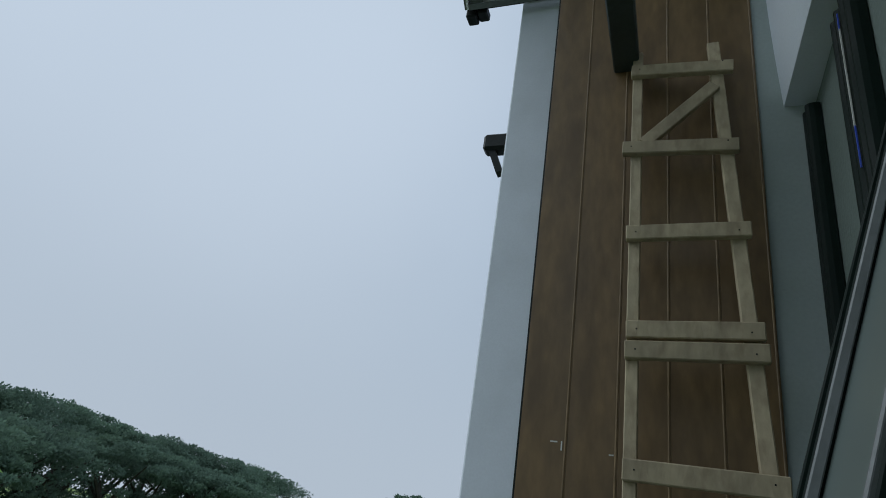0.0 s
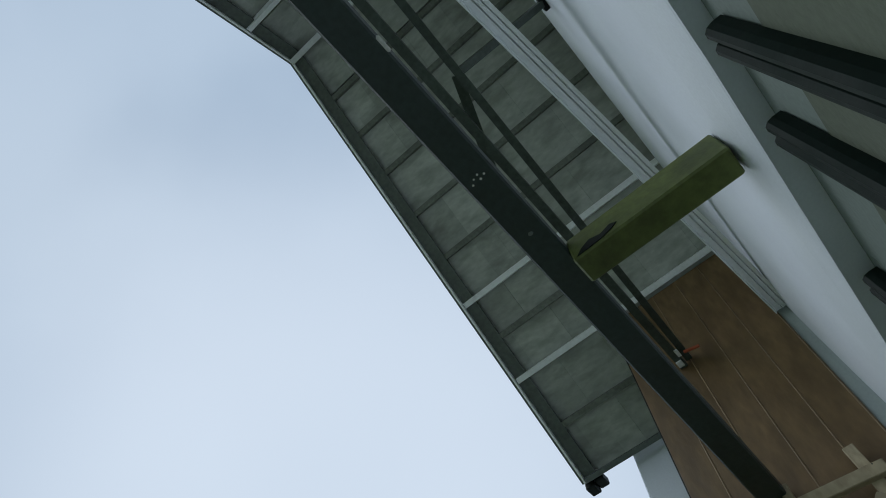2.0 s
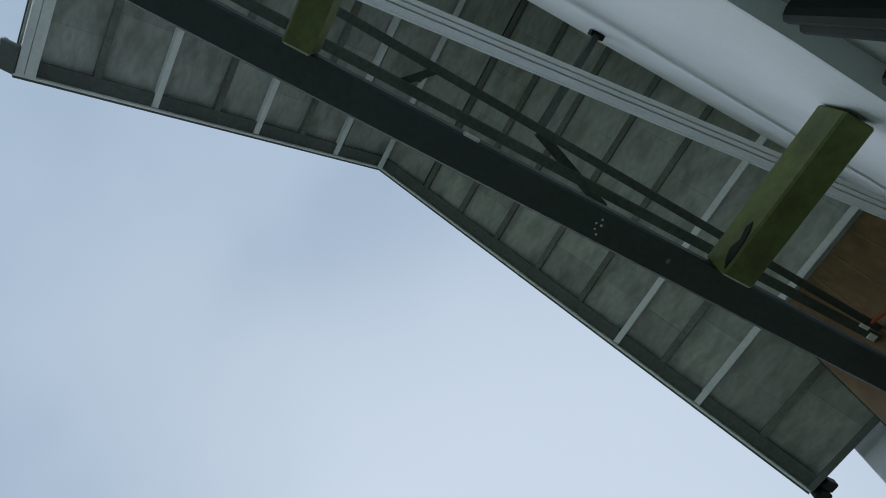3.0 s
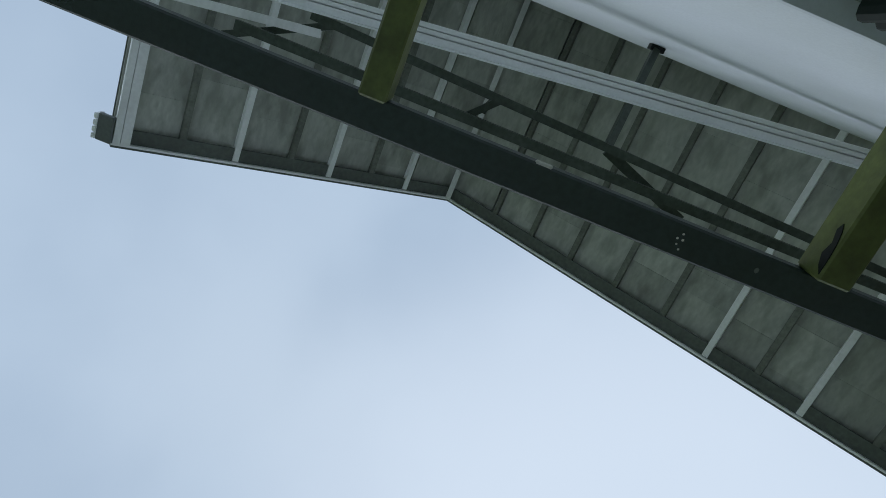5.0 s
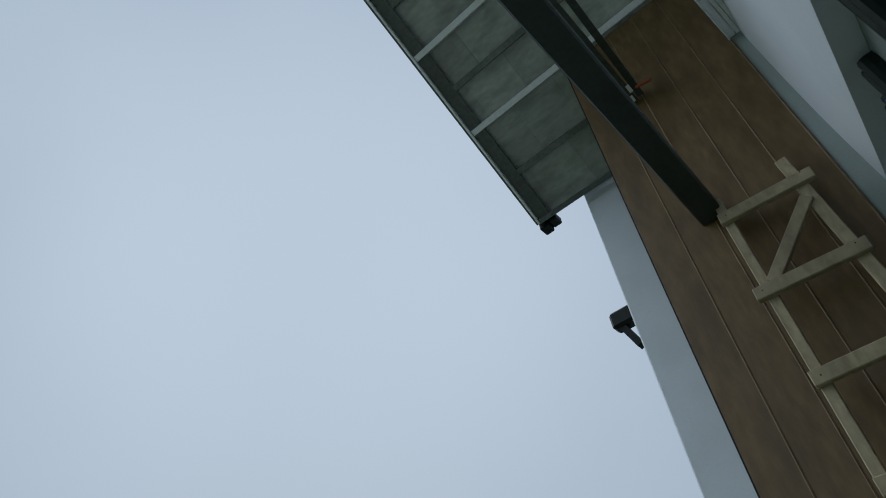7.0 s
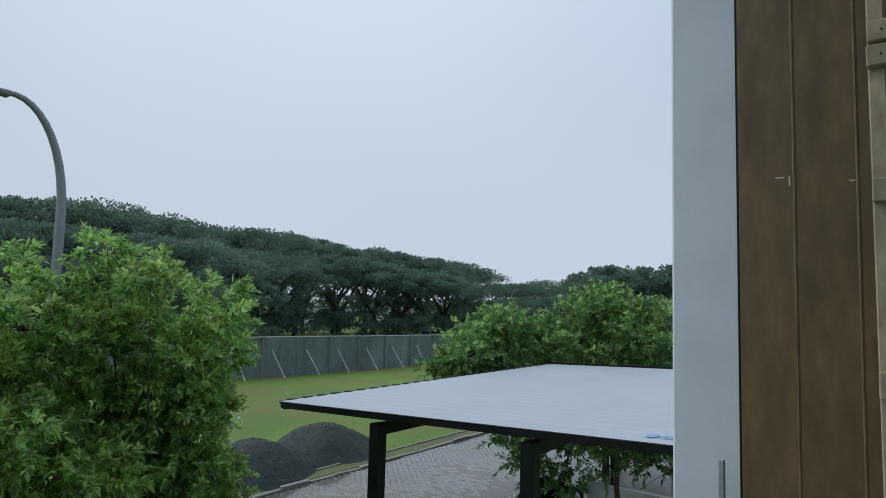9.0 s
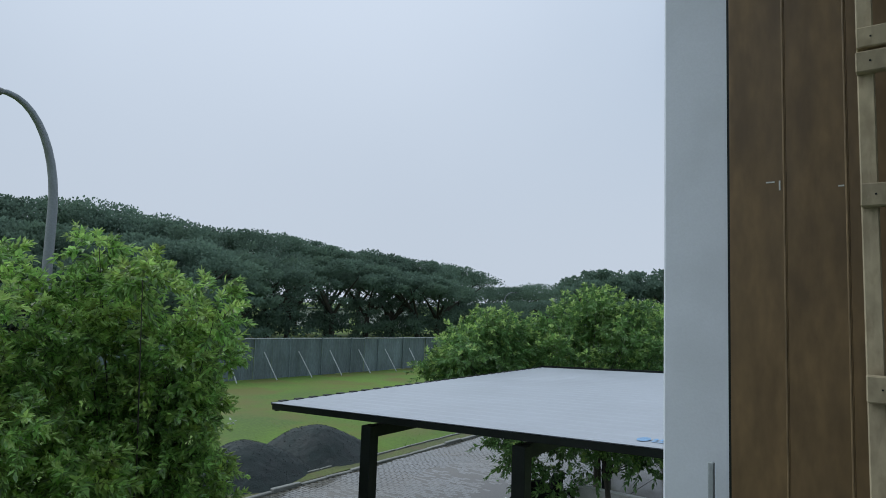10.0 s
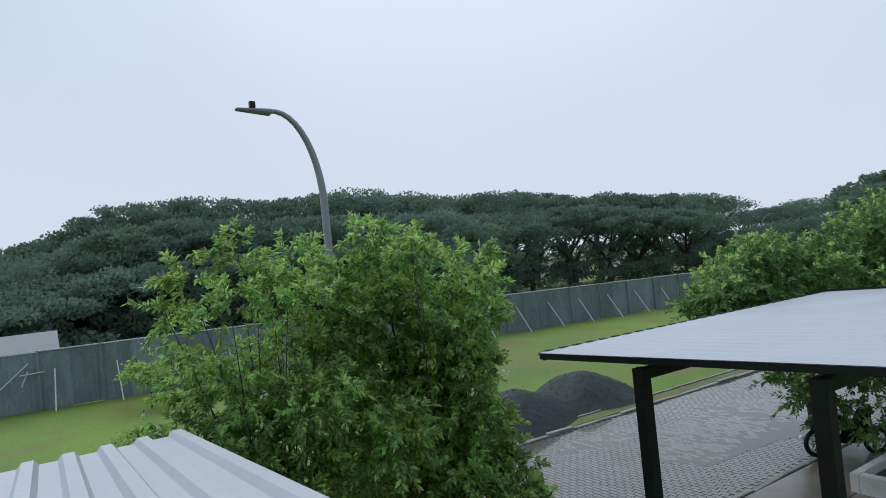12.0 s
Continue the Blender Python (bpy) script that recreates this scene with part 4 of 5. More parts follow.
# facade below the band, with the window opening y -2.5 .. -1.06, z 1.0 .. 2.62
solid("wall_facade", 0.928, 1.08, -1.02, 0.02, 0.0, 3.2, M_GREY, "shaded grey facade wall of the balcony", "wall")
solid("wall_facade_far", 0.928, 1.08, -6.2, -1.47, 0.0, 3.2, M_GREY, "shaded grey facade wall of the balcony", "wall")
solid("wall_sill", 0.928, 1.08, -1.47, -1.02, 0.0, 1.0, M_GREY, "shaded grey facade wall under the window", "wall")
solid("wall_lintel", 0.928, 1.08, -1.47, -1.02, 2.64, 3.2, M_GREY, "grey wall above the window", "wall")
solid("wall_back", 5.9, 6.0, -6.2, 0.6, -0.15, 5.6, M_GREY, "plain closing wall behind the facade", "wall")
solid("wall_end", 0.0, 6.0, -6.35, -6.2, GZ, 4.3, M_GREY, "plain closing wall of the house", "wall")
solid("paint_band", 0.924, 0.9275, -2.6, -0.93, 2.66, 2.945, M_OLIVE, "olive undercoat patch on the grey wall", "paint patch", bevel=0)
solid("paint_band_low", 0.924, 0.9275, -2.6, -1.475, 0.4, 2.66, M_OLIVE, "olive undercoat on the grey wall beside the window", "paint patch", bevel=0)
# white band over the facade with a sloping lower lip
bm = B()
loops = []
for yy, foot in ((-6.2, 0.890), (-1.7, 0.876), (-0.8, 0.852), (0.02, 0.832)):
    face = [(0.795, 5.29)] + [(0.797 + (foot - 0.797) * f, z) for f, z in ((0.02, 4.7), (0.07, 4.3), (0.15, 4.0), (0.27, 3.78), (0.42, 3.60), (0.62, 3.43), (0.85, 3.28), (0.96, 3.21), (1.0, 3.20))]
    loops.append([bm.verts.new((x, yy, z)) for x, z in face + [(1.09, 3.20), (1.09, 5.29)]])
for l0, l1 in zip(loops, loops[1:]):
    for k in range(len(l0)):
        bm.faces.new((l0[k], l0[(k + 1) % len(l0)], l1[(k + 1) % len(l0)], l1[k]))
bm.faces.new(loops[0])
bm.faces.new(loops[-1][::-1])
tagged(part("wall_gable", bm, M_BAND), "smooth white upper wall band over the balcony", "wall", kind="structure")
# shadow-gap slot plate near the pier
bm = B()
box(bm, 0.75, 0.93, 0.0, 0.021, -0.15, 4.85, 0.003)
tagged(part("trim", bm, M_TRIM), "narrow pale grey plastered strip beside the cladding", "trim", kind="structure")

# brown cladding boards
clad = thing("cladding", "brown stained vertical board cladding with narrow grooves", "cladding", kind="structure")
bm = B()
box(bm, 0.0, 0.748, 0.006, 0.020, 0.0, 4.93)
part("backing", bm, M_BROWN, clad)
for k in range(5):
    bm = B()
    x0 = k * 0.15
    box(bm, x0 + 0.0002, x0 + 0.1498, -0.012, 0.006, 0.0, 4.93, 0.0007)
    part("board", bm, M_BROWN, clad)
    bm = B()
    box(bm, x0 + 0.1395, x0 + 0.1490, -0.0140, -0.004, 0.0, 4.93, 0.0035)
    part("edge_bead", bm, M_BEAD, clad, "worn paler board edge")
for (sx, sz, w) in ((0.098, 1.968, 0.022), (0.131, 1.945, 0.004), (0.275, 1.944, 0.014)):
    bm = B()
    box(bm, sx, sx + w, -0.0135, -0.0122, sz, sz + (0.004 if w > 0.01 else 0.028))
    part("scratch", bm, M_CEMENT, clad, "pale scratch in the stain")

# black strip put in for the shade of the gap beside the boards
bm = B()
box(bm, -0.008, 0.0, -0.004, 0.6, 0.0, 4.93)
part("edge_trim", bm, M_BLACK, clad, "black strip standing in for the shaded gap")


# ---- ladder ----
lad = thing("ladder", "handmade weathered timber ladder leaning on the brown cladding", "ladder", (0, 0, 0))


def plank(name, a, b, w, h, parent, up=(0, 1, 0), material=None):
    bm = B()
    bar(bm, a, b, w, h, up, 0.003)
    return part(name, bm, material or M_TIMBER, parent)


plank("stile", (0.365, -0.42, 0.02), (0.338, -0.055, 3.465), 0.036, 0.03, lad)
plank("stile", (0.765, -0.42, 0.02), (0.606, -0.055, 3.475), 0.042, 0.03, lad)
for (xl, xr, zl, zr, w) in ((0.317, 0.668, 3.342, 3.322, 0.05), (0.297, 0.668, 2.962, 2.948, 0.05), (0.320, 0.682, 2.606, 2.612, 0.05),
                            (0.330, 0.695, 2.270, 2.276, 0.052), (0.328, 0.702, 2.207, 2.212, 0.052), (0.333, 0.72, 1.875, 1.87, 0.055), (0.336, 0.735, 1.432, 1.43, 0.06),
                            (0.318, 0.755, 1.12, 1.12, 0.05), (0.31, 0.775, 0.72, 0.72, 0.05), (0.31, 0.79, 0.36, 0.36, 0.05)):
    yy = -0.42 + (zl / 3.44) * 0.365 - 0.032
    r = plank("rung", (xl, yy, zl), (xr, yy, zr), 0.028, w, lad, (0, 0, 1))
    for nx in (xl + 0.03, xr - 0.035):
        bm = B()
        box(bm, nx - 0.002, nx + 0.002, yy - 0.0155, yy - 0.0135, zl - 0.002, zl + 0.002)
        part("nail", bm, M_BLACK, r)
plank("brace", (0.368, -0.128, 2.985), (0.604, -0.100, 3.24), 0.046, 0.022, lad)
rs = random.Random(2)
for xc, zz, sz in ((0.345, 2.095, 0.010), (0.349, 2.075, 0.006), (0.352, 1.715, 0.006), (0.349, 2.52, 0.005), (0.684, 2.0, 0.006)):
    bm = B()
    bmesh.ops.create_icosphere(bm, subdivisions=2, radius=sz)
    for v in bm.verts:
        k = 1 + 0.6 * noise.noise(v.co * 180)
        v.co = Vector((xc + v.co.x * k, -0.42 + zz / 3.44 * 0.365 - 0.0155 + v.co.y * 0.15, zz + v.co.z * k * rs.uniform(1.2, 1.3)))
    part("cement_splash", bm, M_CEMENT, lad, "dried cement splash", smooth=True)

# ---- steel beam with green bracket arms ----
BX0, BX1, BZ0, BZ1 = 0.243, 0.342, 3.42, 3.475
beam = thing("steel_beam", "dark painted steel beam spanning below the gable", "beam", (0, 0, 0))
bm = B()
box(bm, BX0, BX1, -6.2, -0.013, BZ0, BZ1, 0.006)
part("beam_body", bm, M_BEAM, beam)
for xo, yy, sz in ((0.312, -1.752, 0.004), (0.296, -1.746, 0.0045), (0.280, -1.757, 0.0035), (0.268, -1.745, 0.004), (0.296, -1.762, 0.004)):
    bm = B()
    bmesh.ops.create_icosphere(bm, subdivisions=1, radius=sz)
    for v in bm.verts:
        v.co = Vector((xo + v.co.x, yy + v.co.y, BZ0 + v.co.z * 0.3))
    part("paint_drip", bm, M_CEMENT, beam, "pale cement drip")
bm = B()
bmesh.ops.create_icosphere(bm, subdivisions=2, radius=0.007)
for v in bm.verts:
    k = 1 + 0.5 * noise.noise(v.co * 90)
    v.co = Vector((0.293 + v.co.x * k * 1.2, -1.525 + v.co.y * k, BZ0 + v.co.z * 0.12))
part("weld_patch", bm, M_FASCIA, beam, "dull weld spatter")
bm = B()
bar(bm, (0.338, -2.20, BZ0 + 0.01), (0.338, -2.15, BZ0 + 0.01), 0.02, 0.015, bevel=0.004)
part("bolt_head", bm, M_CEMENT, beam, "pale bolt head")
for yc, w in ((-1.365, 0.095), (-2.655, 0.075), (-4.0, 0.08)):
    arm = thing("bracket_arm", "green painted box-section arm between wall and beam", "bracket arm", (0, 0, 0), "bracket arms")
    bm = B()
    box(bm, BX1 + 0.002, 0.835, yc - w / 2, yc + w / 2, 3.345, 3.47, 0.006)
    part("arm_body", bm, M_GREEN, arm)
    if w > 0.09:
        bm = B()
        outline = ((0.36, 3.352), (0.40, 3.375), (0.46, 3.392), (0.53, 3.378), (0.60, 3.392), (0.64, 3.380), (0.60, 3.366), (0.53, 3.356), (0.46, 3.352))
        top = [bm.verts.new((0.36 + (x - 0.36) * 0.5, yc - w / 2 - 0.0025, z)) for x, z in outline]
        back = [bm.verts.new((0.36 + (x - 0.36) * 0.5, yc - w / 2 + 0.001, z)) for x, z in outline]
        bm.faces.new(top)
        for k in range(len(outline)):
            bm.faces.new((top[k], top[(k + 1) % len(outline)], back[(k + 1) % len(outline)], back[k]))
        part("stain", bm, M_BLACK, arm, "dark tar-like paint run")

# ---- gable roof seen from below ----
VX, RX1 = -0.71, 3.4
RIDGE = (-2.32, 6.485)
EAVE_R, EAVE_L = (0.55, 4.555), (-4.162, 4.982)
roof = thing("roof", "gable roof with grey flat tiles on battens, open underneath", "roof", kind="structure")


def slope_frame(eave):
    """Origin at the ridge; local x along the verge-to-house line, local y down the slope, local z out of the roof."""
    down = Vector((0, eave[0] - RIDGE[0], eave[1] - RIDGE[1]))
    ln = down.length
    d = down.normalized()
    x = Vector((1, 0, 0))
    u = x.cross(d)
    if u.z < 0:
        u = -u
    m = Matrix((x, d, u)).transposed().to_4x4()
    m.translation = Vector((0, *RIDGE))
    return m, ln


def tile_mesh(w, l):
    bm = B()
    box(bm, -w / 2 + 0.0003, w / 2 - 0.0003, 0, l, 0, 0.018, 0.001)
    bm2 = bpy.data.meshes.new("tile")
    bm.to_mesh(bm2)
    bm.free()
    bm2.materials.append(M_TILE)
    return bm2


TW = 0.30
for eave, galv in ((EAVE_R, "R"), (EAVE_L, "L")):
    m, ln = slope_frame(eave)
    # batten lines along the slope, from the ridge
    cosy = abs(eave[0] - RIDGE[0]) / ln
    if galv == "R":
        ys = [(y - RIDGE[0]) / cosy for y in (0.26, -0.045, -0.285, -0.525, -0.805, -1.10, -1.40, -1.68, -1.96)]
        white = {1, 3}
    else:
        ys = [(RIDGE[0] - y) / cosy for y in (-2.652, -2.89, -3.138, -3.36, -3.632, -3.88)]
        white = {0, 2, 4}
    step = 0.28 / cosy if galv == "R" else 0.249 / cosy
    tm = tile_mesh(TW, step + 0.06)
    short = {}
    rt = random.Random(9 if galv == "R" else 10)
    rows = sorted(y for y in ys if 0.0 < y < ln + 0.05)
    starts = [0.0] + rows
    for j, y0 in enumerate(starts):
        off = (TW / 2 if j % 2 else 0)
        l0 = max(0.0, y0)
        if y0 > ln - 0.03:
            continue
        for i in range(14):
            xc = VX + 0.02 + TW / 2 + i * TW - (off if i else 0)
            if xc > RX1:
                continue
            tilt = pose(xc, l0 - 0.02, 0.028 + rt.uniform(-0.001, 0.001), 2.6 + rt.uniform(-0.2, 0.2), rt.uniform(-0.12, 0.12), rt.uniform(-0.05, 0.05))
            left = ln - l0 + 0.02
            if left < step + 0.06 and j not in short:
                short[j] = tile_mesh(TW, left)
            share("tile", short.get(j, tm), roof, m @ tilt)
    for k, y in enumerate(ys):
        if not 0.04 < y < ln - 0.02:
            continue
        bm = B()
        if k in white:
            extrude(bm, [(-0.021, 0.0), (-0.018, -0.034), (0.018, -0.034), (0.021, 0.0)], m @ pose(VX + 0.03, y, 0.022, 0, 0, -90), RX1 - VX - 0.05)
            part("batten", bm, M_PALE, roof, "pale galvanised batten")
        else:
            extrude(bm, [(-0.021, 0.0), (-0.018, -0.026), (0.018, -0.026), (0.021, 0.0)], m @ pose(VX + 0.03, y, 0.024, 0, 0, -90), RX1 - VX - 0.05)
            part("batten", bm, M_BATTEN, roof)
    # verge trim along the open gable edge
    bm = B()
    bar(bm, m @ Vector((VX + 0.006, -0.0, 0.02)), m @ Vector((VX + 0.006, ln, 0.02)), 0.012, 0.085, (0, 0, 1))
    part("verge_trim", bm, M_VERGE, roof, "dark metal verge trim")
    bm = B()
    bar(bm, m @ Vector((VX + 0.0195, 0.0, -0.014)), m @ Vector((VX + 0.0195, ln, -0.014)), 0.013, 0.022, (0, 0, 1))
    part("verge_lip", bm, M_PALE, roof, "pale metal lip of the verge")
    bm = B()
    bar(bm, m @ Vector((VX + 0.068, 0.0, 0.004)), m @ Vector((VX + 0.068, ln, 0.004)), 0.082, 0.014, (0, 0, 1))
    part("verge_board", bm, M_VERGE, roof, "dark board behind the verge")
    # added sheet above the tiles that keeps the light out
    bm = B()
    box(bm, VX + 0.02, RX1, 0.0, ln, 0.075, 0.085, 0, m)
    part("roof_covering", bm, M_FASCIA, roof)
    # eave board
    for off, w in ((0.022, 0.036), (0.067, 0.048)) if galv == "L" else ((0.012, 0.03),):
        bm = B()
        bar(bm, m @ Vector((VX + 0.028, ln - off, -0.02)), m @ Vector((RX1, ln - off, -0.02)), w, 0.03, m.to_3x3() @ Vector((0, 0, 1)))
        part("eave_board", bm, M_PALE if galv == "L" else M_FASCIA, roof, "pale painted eave strip" if galv == "L" else "")
bm = B()
bar(bm, (VX + 0.02, RIDGE[0], RIDGE[1] - 0.03), (RX1, RIDGE[0], RIDGE[1] - 0.03), 0.04, 0.03)
part("ridge_batten", bm, M_GALV, roof, "pale ridge batten")

# gutter at the near eave, bare gutter bracket at the other
gu = thing("gutter", "dark metal eave gutter", "gutter", (0, EAVE_R[0] + 0.05, EAVE_R[1] + 0.10))
bm = B()
p = [(-0.05, 0.05), (-0.045, -0.03), (-0.02, -0.05), (0.03, -0.05), (0.05, 0.0), (0.06, 0.05), (0.052, 0.05), (0.043, 0.002), (0.026, -0.042), (-0.018, -0.042), (-0.038, -0.026), (-0.043, 0.05)]
extrude(bm, [(-a * 0.75, b * 0.75) for a, b in p], pose(VX - 0.01, 0, 0, 0, 0, -90), RX1 - VX)
part("trough", bm, M_BLACK, gu)
bm = B()
box(bm, VX - 0.005, VX + 0.06, -0.03, 0.055, -0.135, -0.06, 0.008)
box(bm, VX + 0.062, VX + 0.125, -0.03, 0.055, -0.115, -0.06, 0.008)
part("stop_end", bm, M_BLACK, gu, "dark stepped stop end")
bracket = thing("gutter_bracket", "grey folded metal bracket fixed at the eave end", "bracket", (VX + 0.02, EAVE_L[0] - 0.012, EAVE_L[1]))
bm = B()
box(bm, 0.0, 0.15, -0.055, 0.03, -0.040, -0.008, 0.004)
part("bracket_plate", bm, M_FASCIA, bracket)
bm = B()
for k in range(4):
    box(bm, 0.004 + k * 0.037, 0.034 + k * 0.037, -0.074, -0.052, -0.050, 0.02, 0.004)
part("ribbed_edge", bm, M_PALE, bracket, "pale ribbed edge")
# neighbouring eave end that shows past the party wall
ne = thing("eave_end", "dark eave end of the next house beyond the white wall", "eave", (0, 0, 0))
bm = B()
box(bm, -0.865, 1.5, 1.60, 1.72, 4.29, 4.43, 0.02)
part("gutter_trough", bm, M_BLACK, ne)
bm = B()
bar(bm, (-0.80, 1.66, 4.30), (-0.72, 1.66, 4.10), 0.05, 0.07, (0, 1, 0))
part("fascia_tail", bm, M_BLACK, ne)
solid("wall_next", -0.36, 6.0, 1.75, 2.0, GZ, 4.44, M_WHITE, "white wall of the next house", "wall")

# ---- light-gauge truss behind the beam ----
truss = thing("roof_truss", "dark light-gauge steel truss under the gable", "truss", (0, 0, 0))
TX, TXA = 0.25, 0.322


def member(a, b, w=0.035, h=0.06):
    bm = B()
    bar(bm, a, b, w, h, (1, 0, 0.01))
    return part("truss_member", bm, M_TRUSS, truss)


def rz(y):
    return RIDGE[1] + (y - RIDGE[0]) * ((EAVE_R[1] - RIDGE[1]) / (EAVE_R[0] - RIDGE[0])) if y > RIDGE[0] else RIDGE[1] + (y - RIDGE[0]) * ((EAVE_L[1] - RIDGE[1]) / (EAVE_L[0] - RIDGE[0]))


member((0.392, -3.13, 4.335), (0.290, -0.02, 4.335), 0.022, 0.034)
member((TX, -3.40, 4.31), (TX, -0.02, 4.31), 0.03, 0.040)
member((0.335, -1.83, 4.37), (0.185, -1.42, 4.37), 0.022, 0.042)
member((0.185, -3.46, 4.36), (0.392, -3.02, 4.36), 0.022, 0.030)
member((TX, -2.42, 4.36), (0.372, -2.30, 4.36), 0.02, 0.03)
member((0.30, -2.36, 4.36), (0.33, -2.33, 4.62), 0.02, 0.03)
bm = B()
bar(bm, (0.235, -3.84, 4.35), (0.335, -3.08, 4.35), 0.022, 0.034, (1, 0, 0.01))
part("truss_end", bm, M_PALE, truss, "pale galvanised truss end")
bm = B()
box(bm, TX - 0.018, TX + 0.012, -0.085, -0.045, 4.278, 4.288, 0.002)
box(bm, TX + 0.012, TX + 0.030, -0.15, -0.10, 4.284, 4.292, 0.002)
part("end_bracket", bm, M_GALV, truss, "bright bolted end bracket")
bm = B()
bar(bm, (0.296, -0.10, 4.300), (0.374, -0.098, 4.282), 0.012, 0.014, bevel=0.002)
part("tape_end", bm, M_RED, truss, "red tape end")

# rod from the wall to the truss
rod = thing("tie_bar", "dark steel tie bar between wall and truss", "tie bar", (0, 0, 0))
bm = B()
bar(bm, (0.352, -1.838, 4.345), (0.797, -1.742, 4.76), 0.03, 0.035)
part("bar_body", bm, M_TRUSS, rod)
bm = B()
box(bm, 0.772, 0.797, -1.775, -1.710, 4.725, 4.795, 0.003)
part("wall_plate", bm, M_BLACK, rod)

# ribbed galvanised channel running from the cladding along the wall
ch = thing("metal_channel", "ribbed pale galvanised channel hung below the battens", "metal channel", (0, 0, 0))
bm = B()
a, b = Vector((0.405, -3.5, 4.30)), Vector((0.779, -0.018, 4.30))
d = (b - a).normalized()
s = Vector((d.y, -d.x, 0))
mm = Matrix((s, d, Vector((0, 0, 1)))).transposed().to_4x4()
mm.translation = a
prof = [(-0.040, 0.03), (-0.040, -0.026), (-0.034, -0.026), (-0.031, -0.014), (-0.003, -0.016), (-0.003, 0.004), (0.002, 0.004), (0.002, -0.018), (0.018, -0.018), (0.019, -0.004), (0.022, -0.004), (0.023, -0.020), (0.040, -0.022), (0.040, 0.03),
        (0.036, 0.03), (0.036, 0.010), (-0.036, 0.010), (-0.036, 0.03)]
extrude(bm, prof, mm, (b - a).length)
part("channel_body", bm, M_CHANNEL, ch)
for q in (0.04, 0.62, 0.97):
    p = a + d * (b - a).length * q
    bm = B()
    bar(bm, (p.x, p.y, 4.32), (p.x, p.y, min(rz(p.y) - 0.02, 5.9)), 0.02, 0.004, (1, 0, 0))
    part("hanger", bm, M_GALV, ch)


# ---- black window with an awning sash, and loose aluminium profiles ----
win = thing("window_1", "black aluminium window with its awning sash pushed open", "window", (0, 0, 0), kind="structure")
for nm, x0, x1, y0, y1, z0, z1 in (("frame_head", 0.92, 0.98, -1.47, -1.02, 2.58, 2.64), ("frame_jamb", 0.92, 0.98, -1.07, -1.02, 1.0, 2.58),
                                   ("frame_jamb", 0.92, 0.98, -1.47, -1.42, 1.0, 2.58), ("frame_sill", 0.92, 0.98, -1.42, -1.07, 1.0, 1.05)):
    bm = B()
    box(bm, x0, x1, y0, y1, z0, z1, 0.003)
    part(nm, bm, M_BLACK_ALU, win)
bm = B()
for y0, y1, z0, z1 in ((0.39, 0.44, -1.5, 0.0), (0.0, 0.05, -1.5, 0.0), (0.05, 0.39, -0.05, 0.0), (0.05, 0.39, -1.5, -1.45)):
    box(bm, -0.02, 0.02, y0, y1, z0, z1, 0.004)
sash = part("sash", bm, M_BLACK_ALU, win)
sash.matrix_local = pose(0.893, -1.457, 2.60, 0, 16.5, 0)
bm = B()
box(bm, -0.004, 0.004, 0.05, 0.39, -1.45, -0.05)
part("pane", bm, m_glass, sash, "grey-green part-clear glass")
for y0, y1, z0, z1 in ((0.050, 0.058, -1.45, -0.05), (0.382, 0.390, -1.45, -0.05), (0.058, 0.382, -0.058, -0.05), (0.058, 0.382, -1.45, -1.442)):
    bm = B()
    box(bm, -0.0225, -0.008, y0, y1, z0, z1, 0.002)
    part("glazing_bead", bm, M_LAMPHEAD, sash, "pale glazing bead")
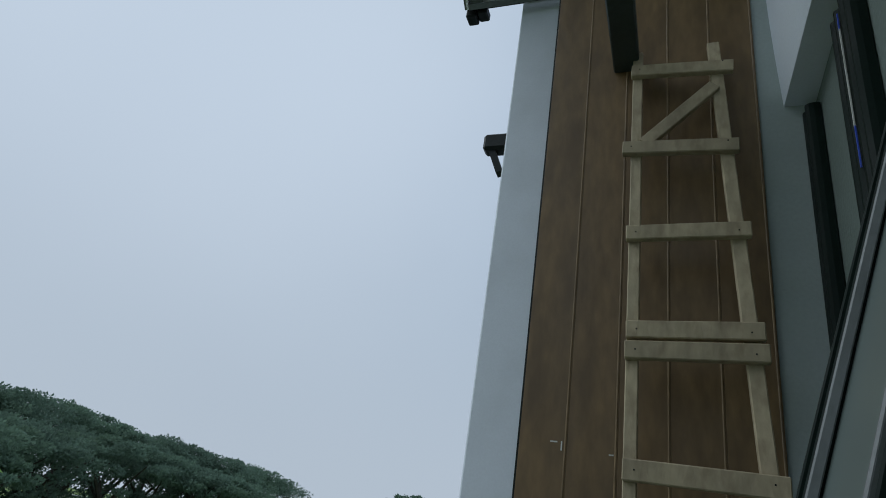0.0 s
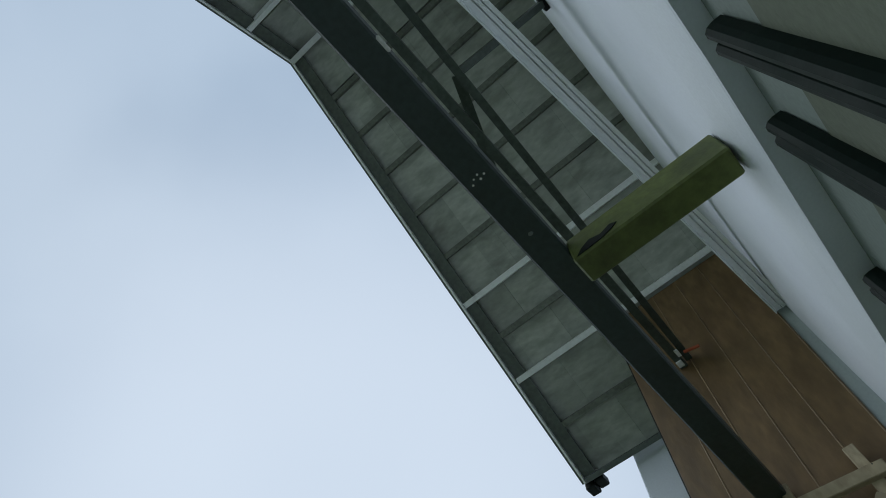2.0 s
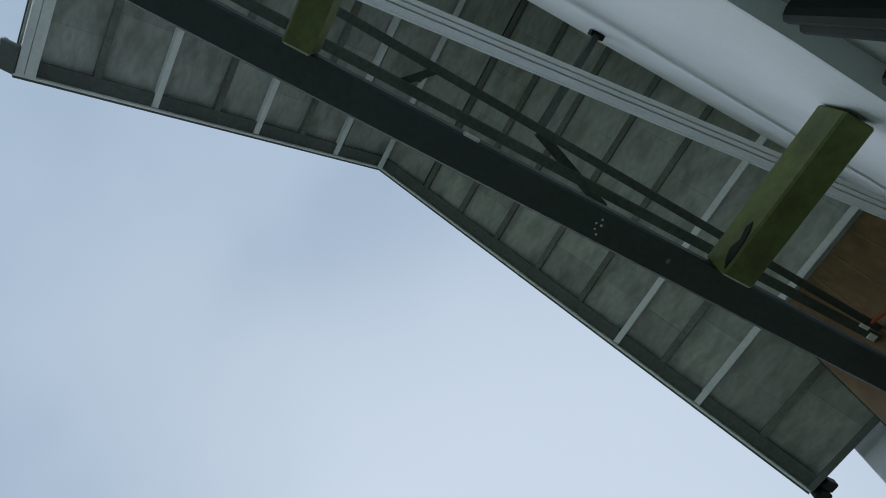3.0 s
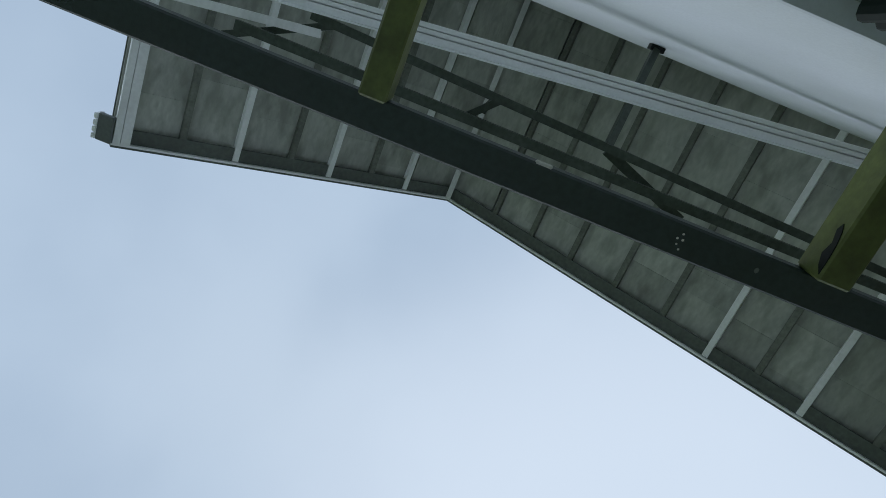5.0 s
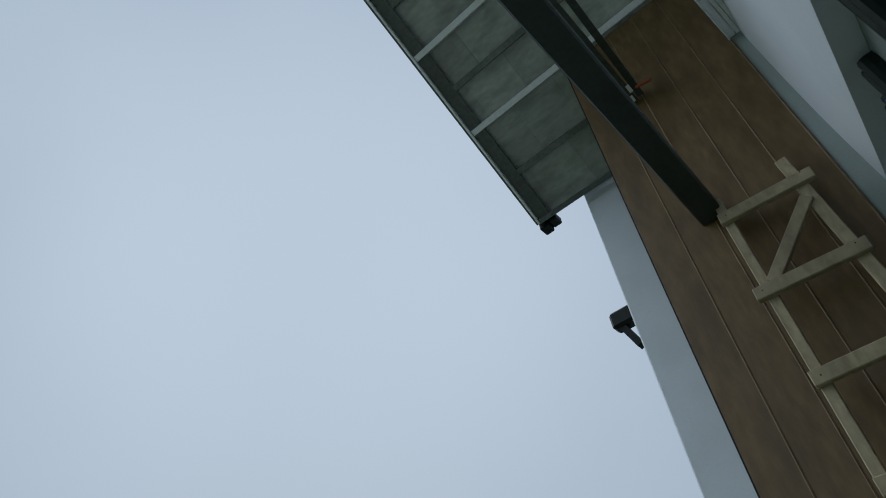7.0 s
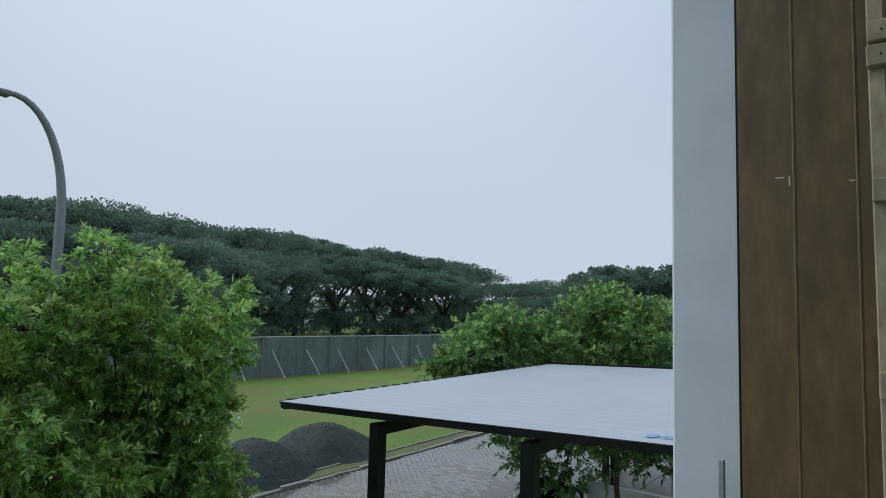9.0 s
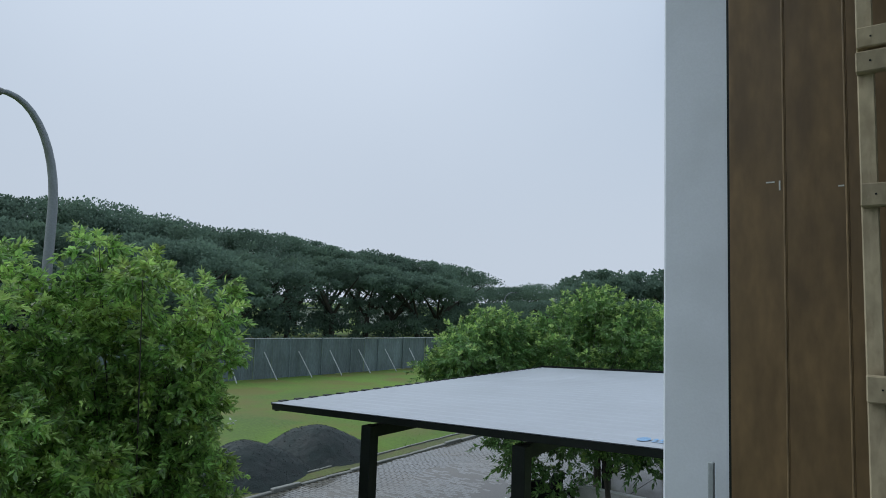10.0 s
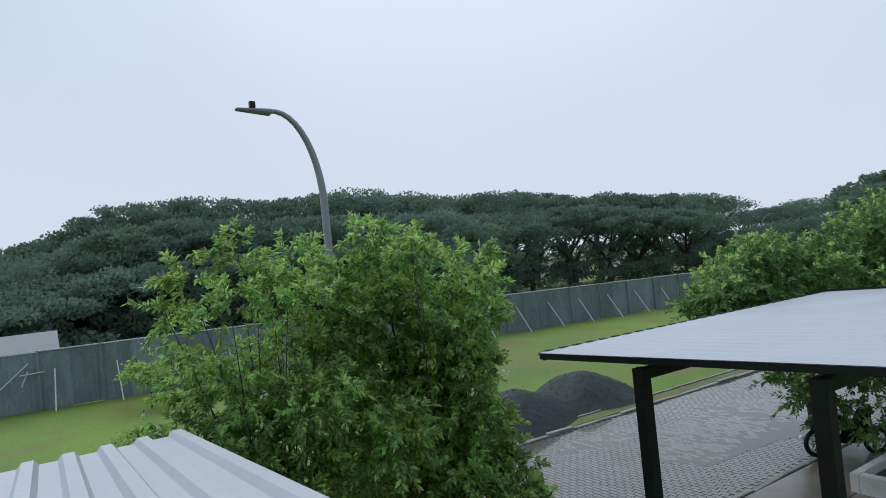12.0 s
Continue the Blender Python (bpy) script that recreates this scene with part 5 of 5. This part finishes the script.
for y0, y1 in ((-0.006, 0.004), (0.436, 0.446)):
    bm = B()
    box(bm, -0.026, 0.012, y0, y1, -1.5, 0.0, 0.002)
    part("sash_edge", bm, M_BLACK_ALU, sash)
# added wall that stands for a dark room behind the glass
solid("wall_inner", 2.6, 2.7, -3.2, -0.6, -0.16, 3.2, M_GREY, "added grey wall standing for a dark room behind the window", "wall")

lobe = [(math.cos(a), math.sin(a)) for a in (math.pi * (1.0 + k / 5) for k in range(6))]
PROF = [(1.35 * a, 1.35 * b) for a, b in [(-0.0155 + 0.0135 * c, -0.004 - 0.018 * q) for c, q in lobe] + [(0.0155 + 0.0135 * c, -0.004 - 0.018 * q) for c, q in lobe] + [(0.029, -0.019), (-0.029, -0.019)]]
for yy, top in ((-1.752, 3.12), (-1.492, 3.13), (-0.955, 3.165), (-0.595, 3.17), (-0.50, 3.10), (-0.05, 3.14)):
    pr = thing("aluminium_profile", "black ribbed aluminium profile standing against the grey wall", "aluminium profile", (0.899, yy, 0.0), "aluminium profiles")
    bm = B()
    extrude(bm, PROF, pose(0, 0, 0, 90, 0, -90) @ pose(0, 0, 0), top)
    part("profile_body", bm, M_BLACK_ALU, pr)
    bm = B()
    box(bm, 0.010, 0.026, 0.0405, 0.056, 0.0, top - 0.02, 0.002)
    part("flange", bm, M_FLANGE, pr, "dull grey flange")
strip = thing("plastic_strip", "thin strip of blue and white protective film", "film strip", (0, 0, 0))
for nm, z0, z1, mt in (("blue_film", 3.02, 3.075, M_BLUE), ("white_film", 2.70, 3.02, M_CEMENT), ("blue_film", 2.58, 2.70, M_BLUE)):
    bm = B()
    bar(bm, (0.884, -0.538, z0), (0.884, -0.540, z1), 0.005, 0.003, (1, 0, 0))
    part(nm, bm, mt, strip)

# downpipe stub in front of the white wall
dp = thing("pipe", "thin square grey conduit stub standing before the white wall", "pipe", (-0.168, 0.50, -0.15))
bm = B()
box(bm, -0.0105, 0.0105, -0.0105, 0.0105, -2.8, 1.195, 0.003)
part("pipe_body", bm, M_PIPE, dp)

# nearest paving blocks as single pieces
pm = paver_mesh()
for x, y, dip in near_pavers[:300]:
    share("paver", pm, road, pose(x, y, GZ - 0.04 + dip))
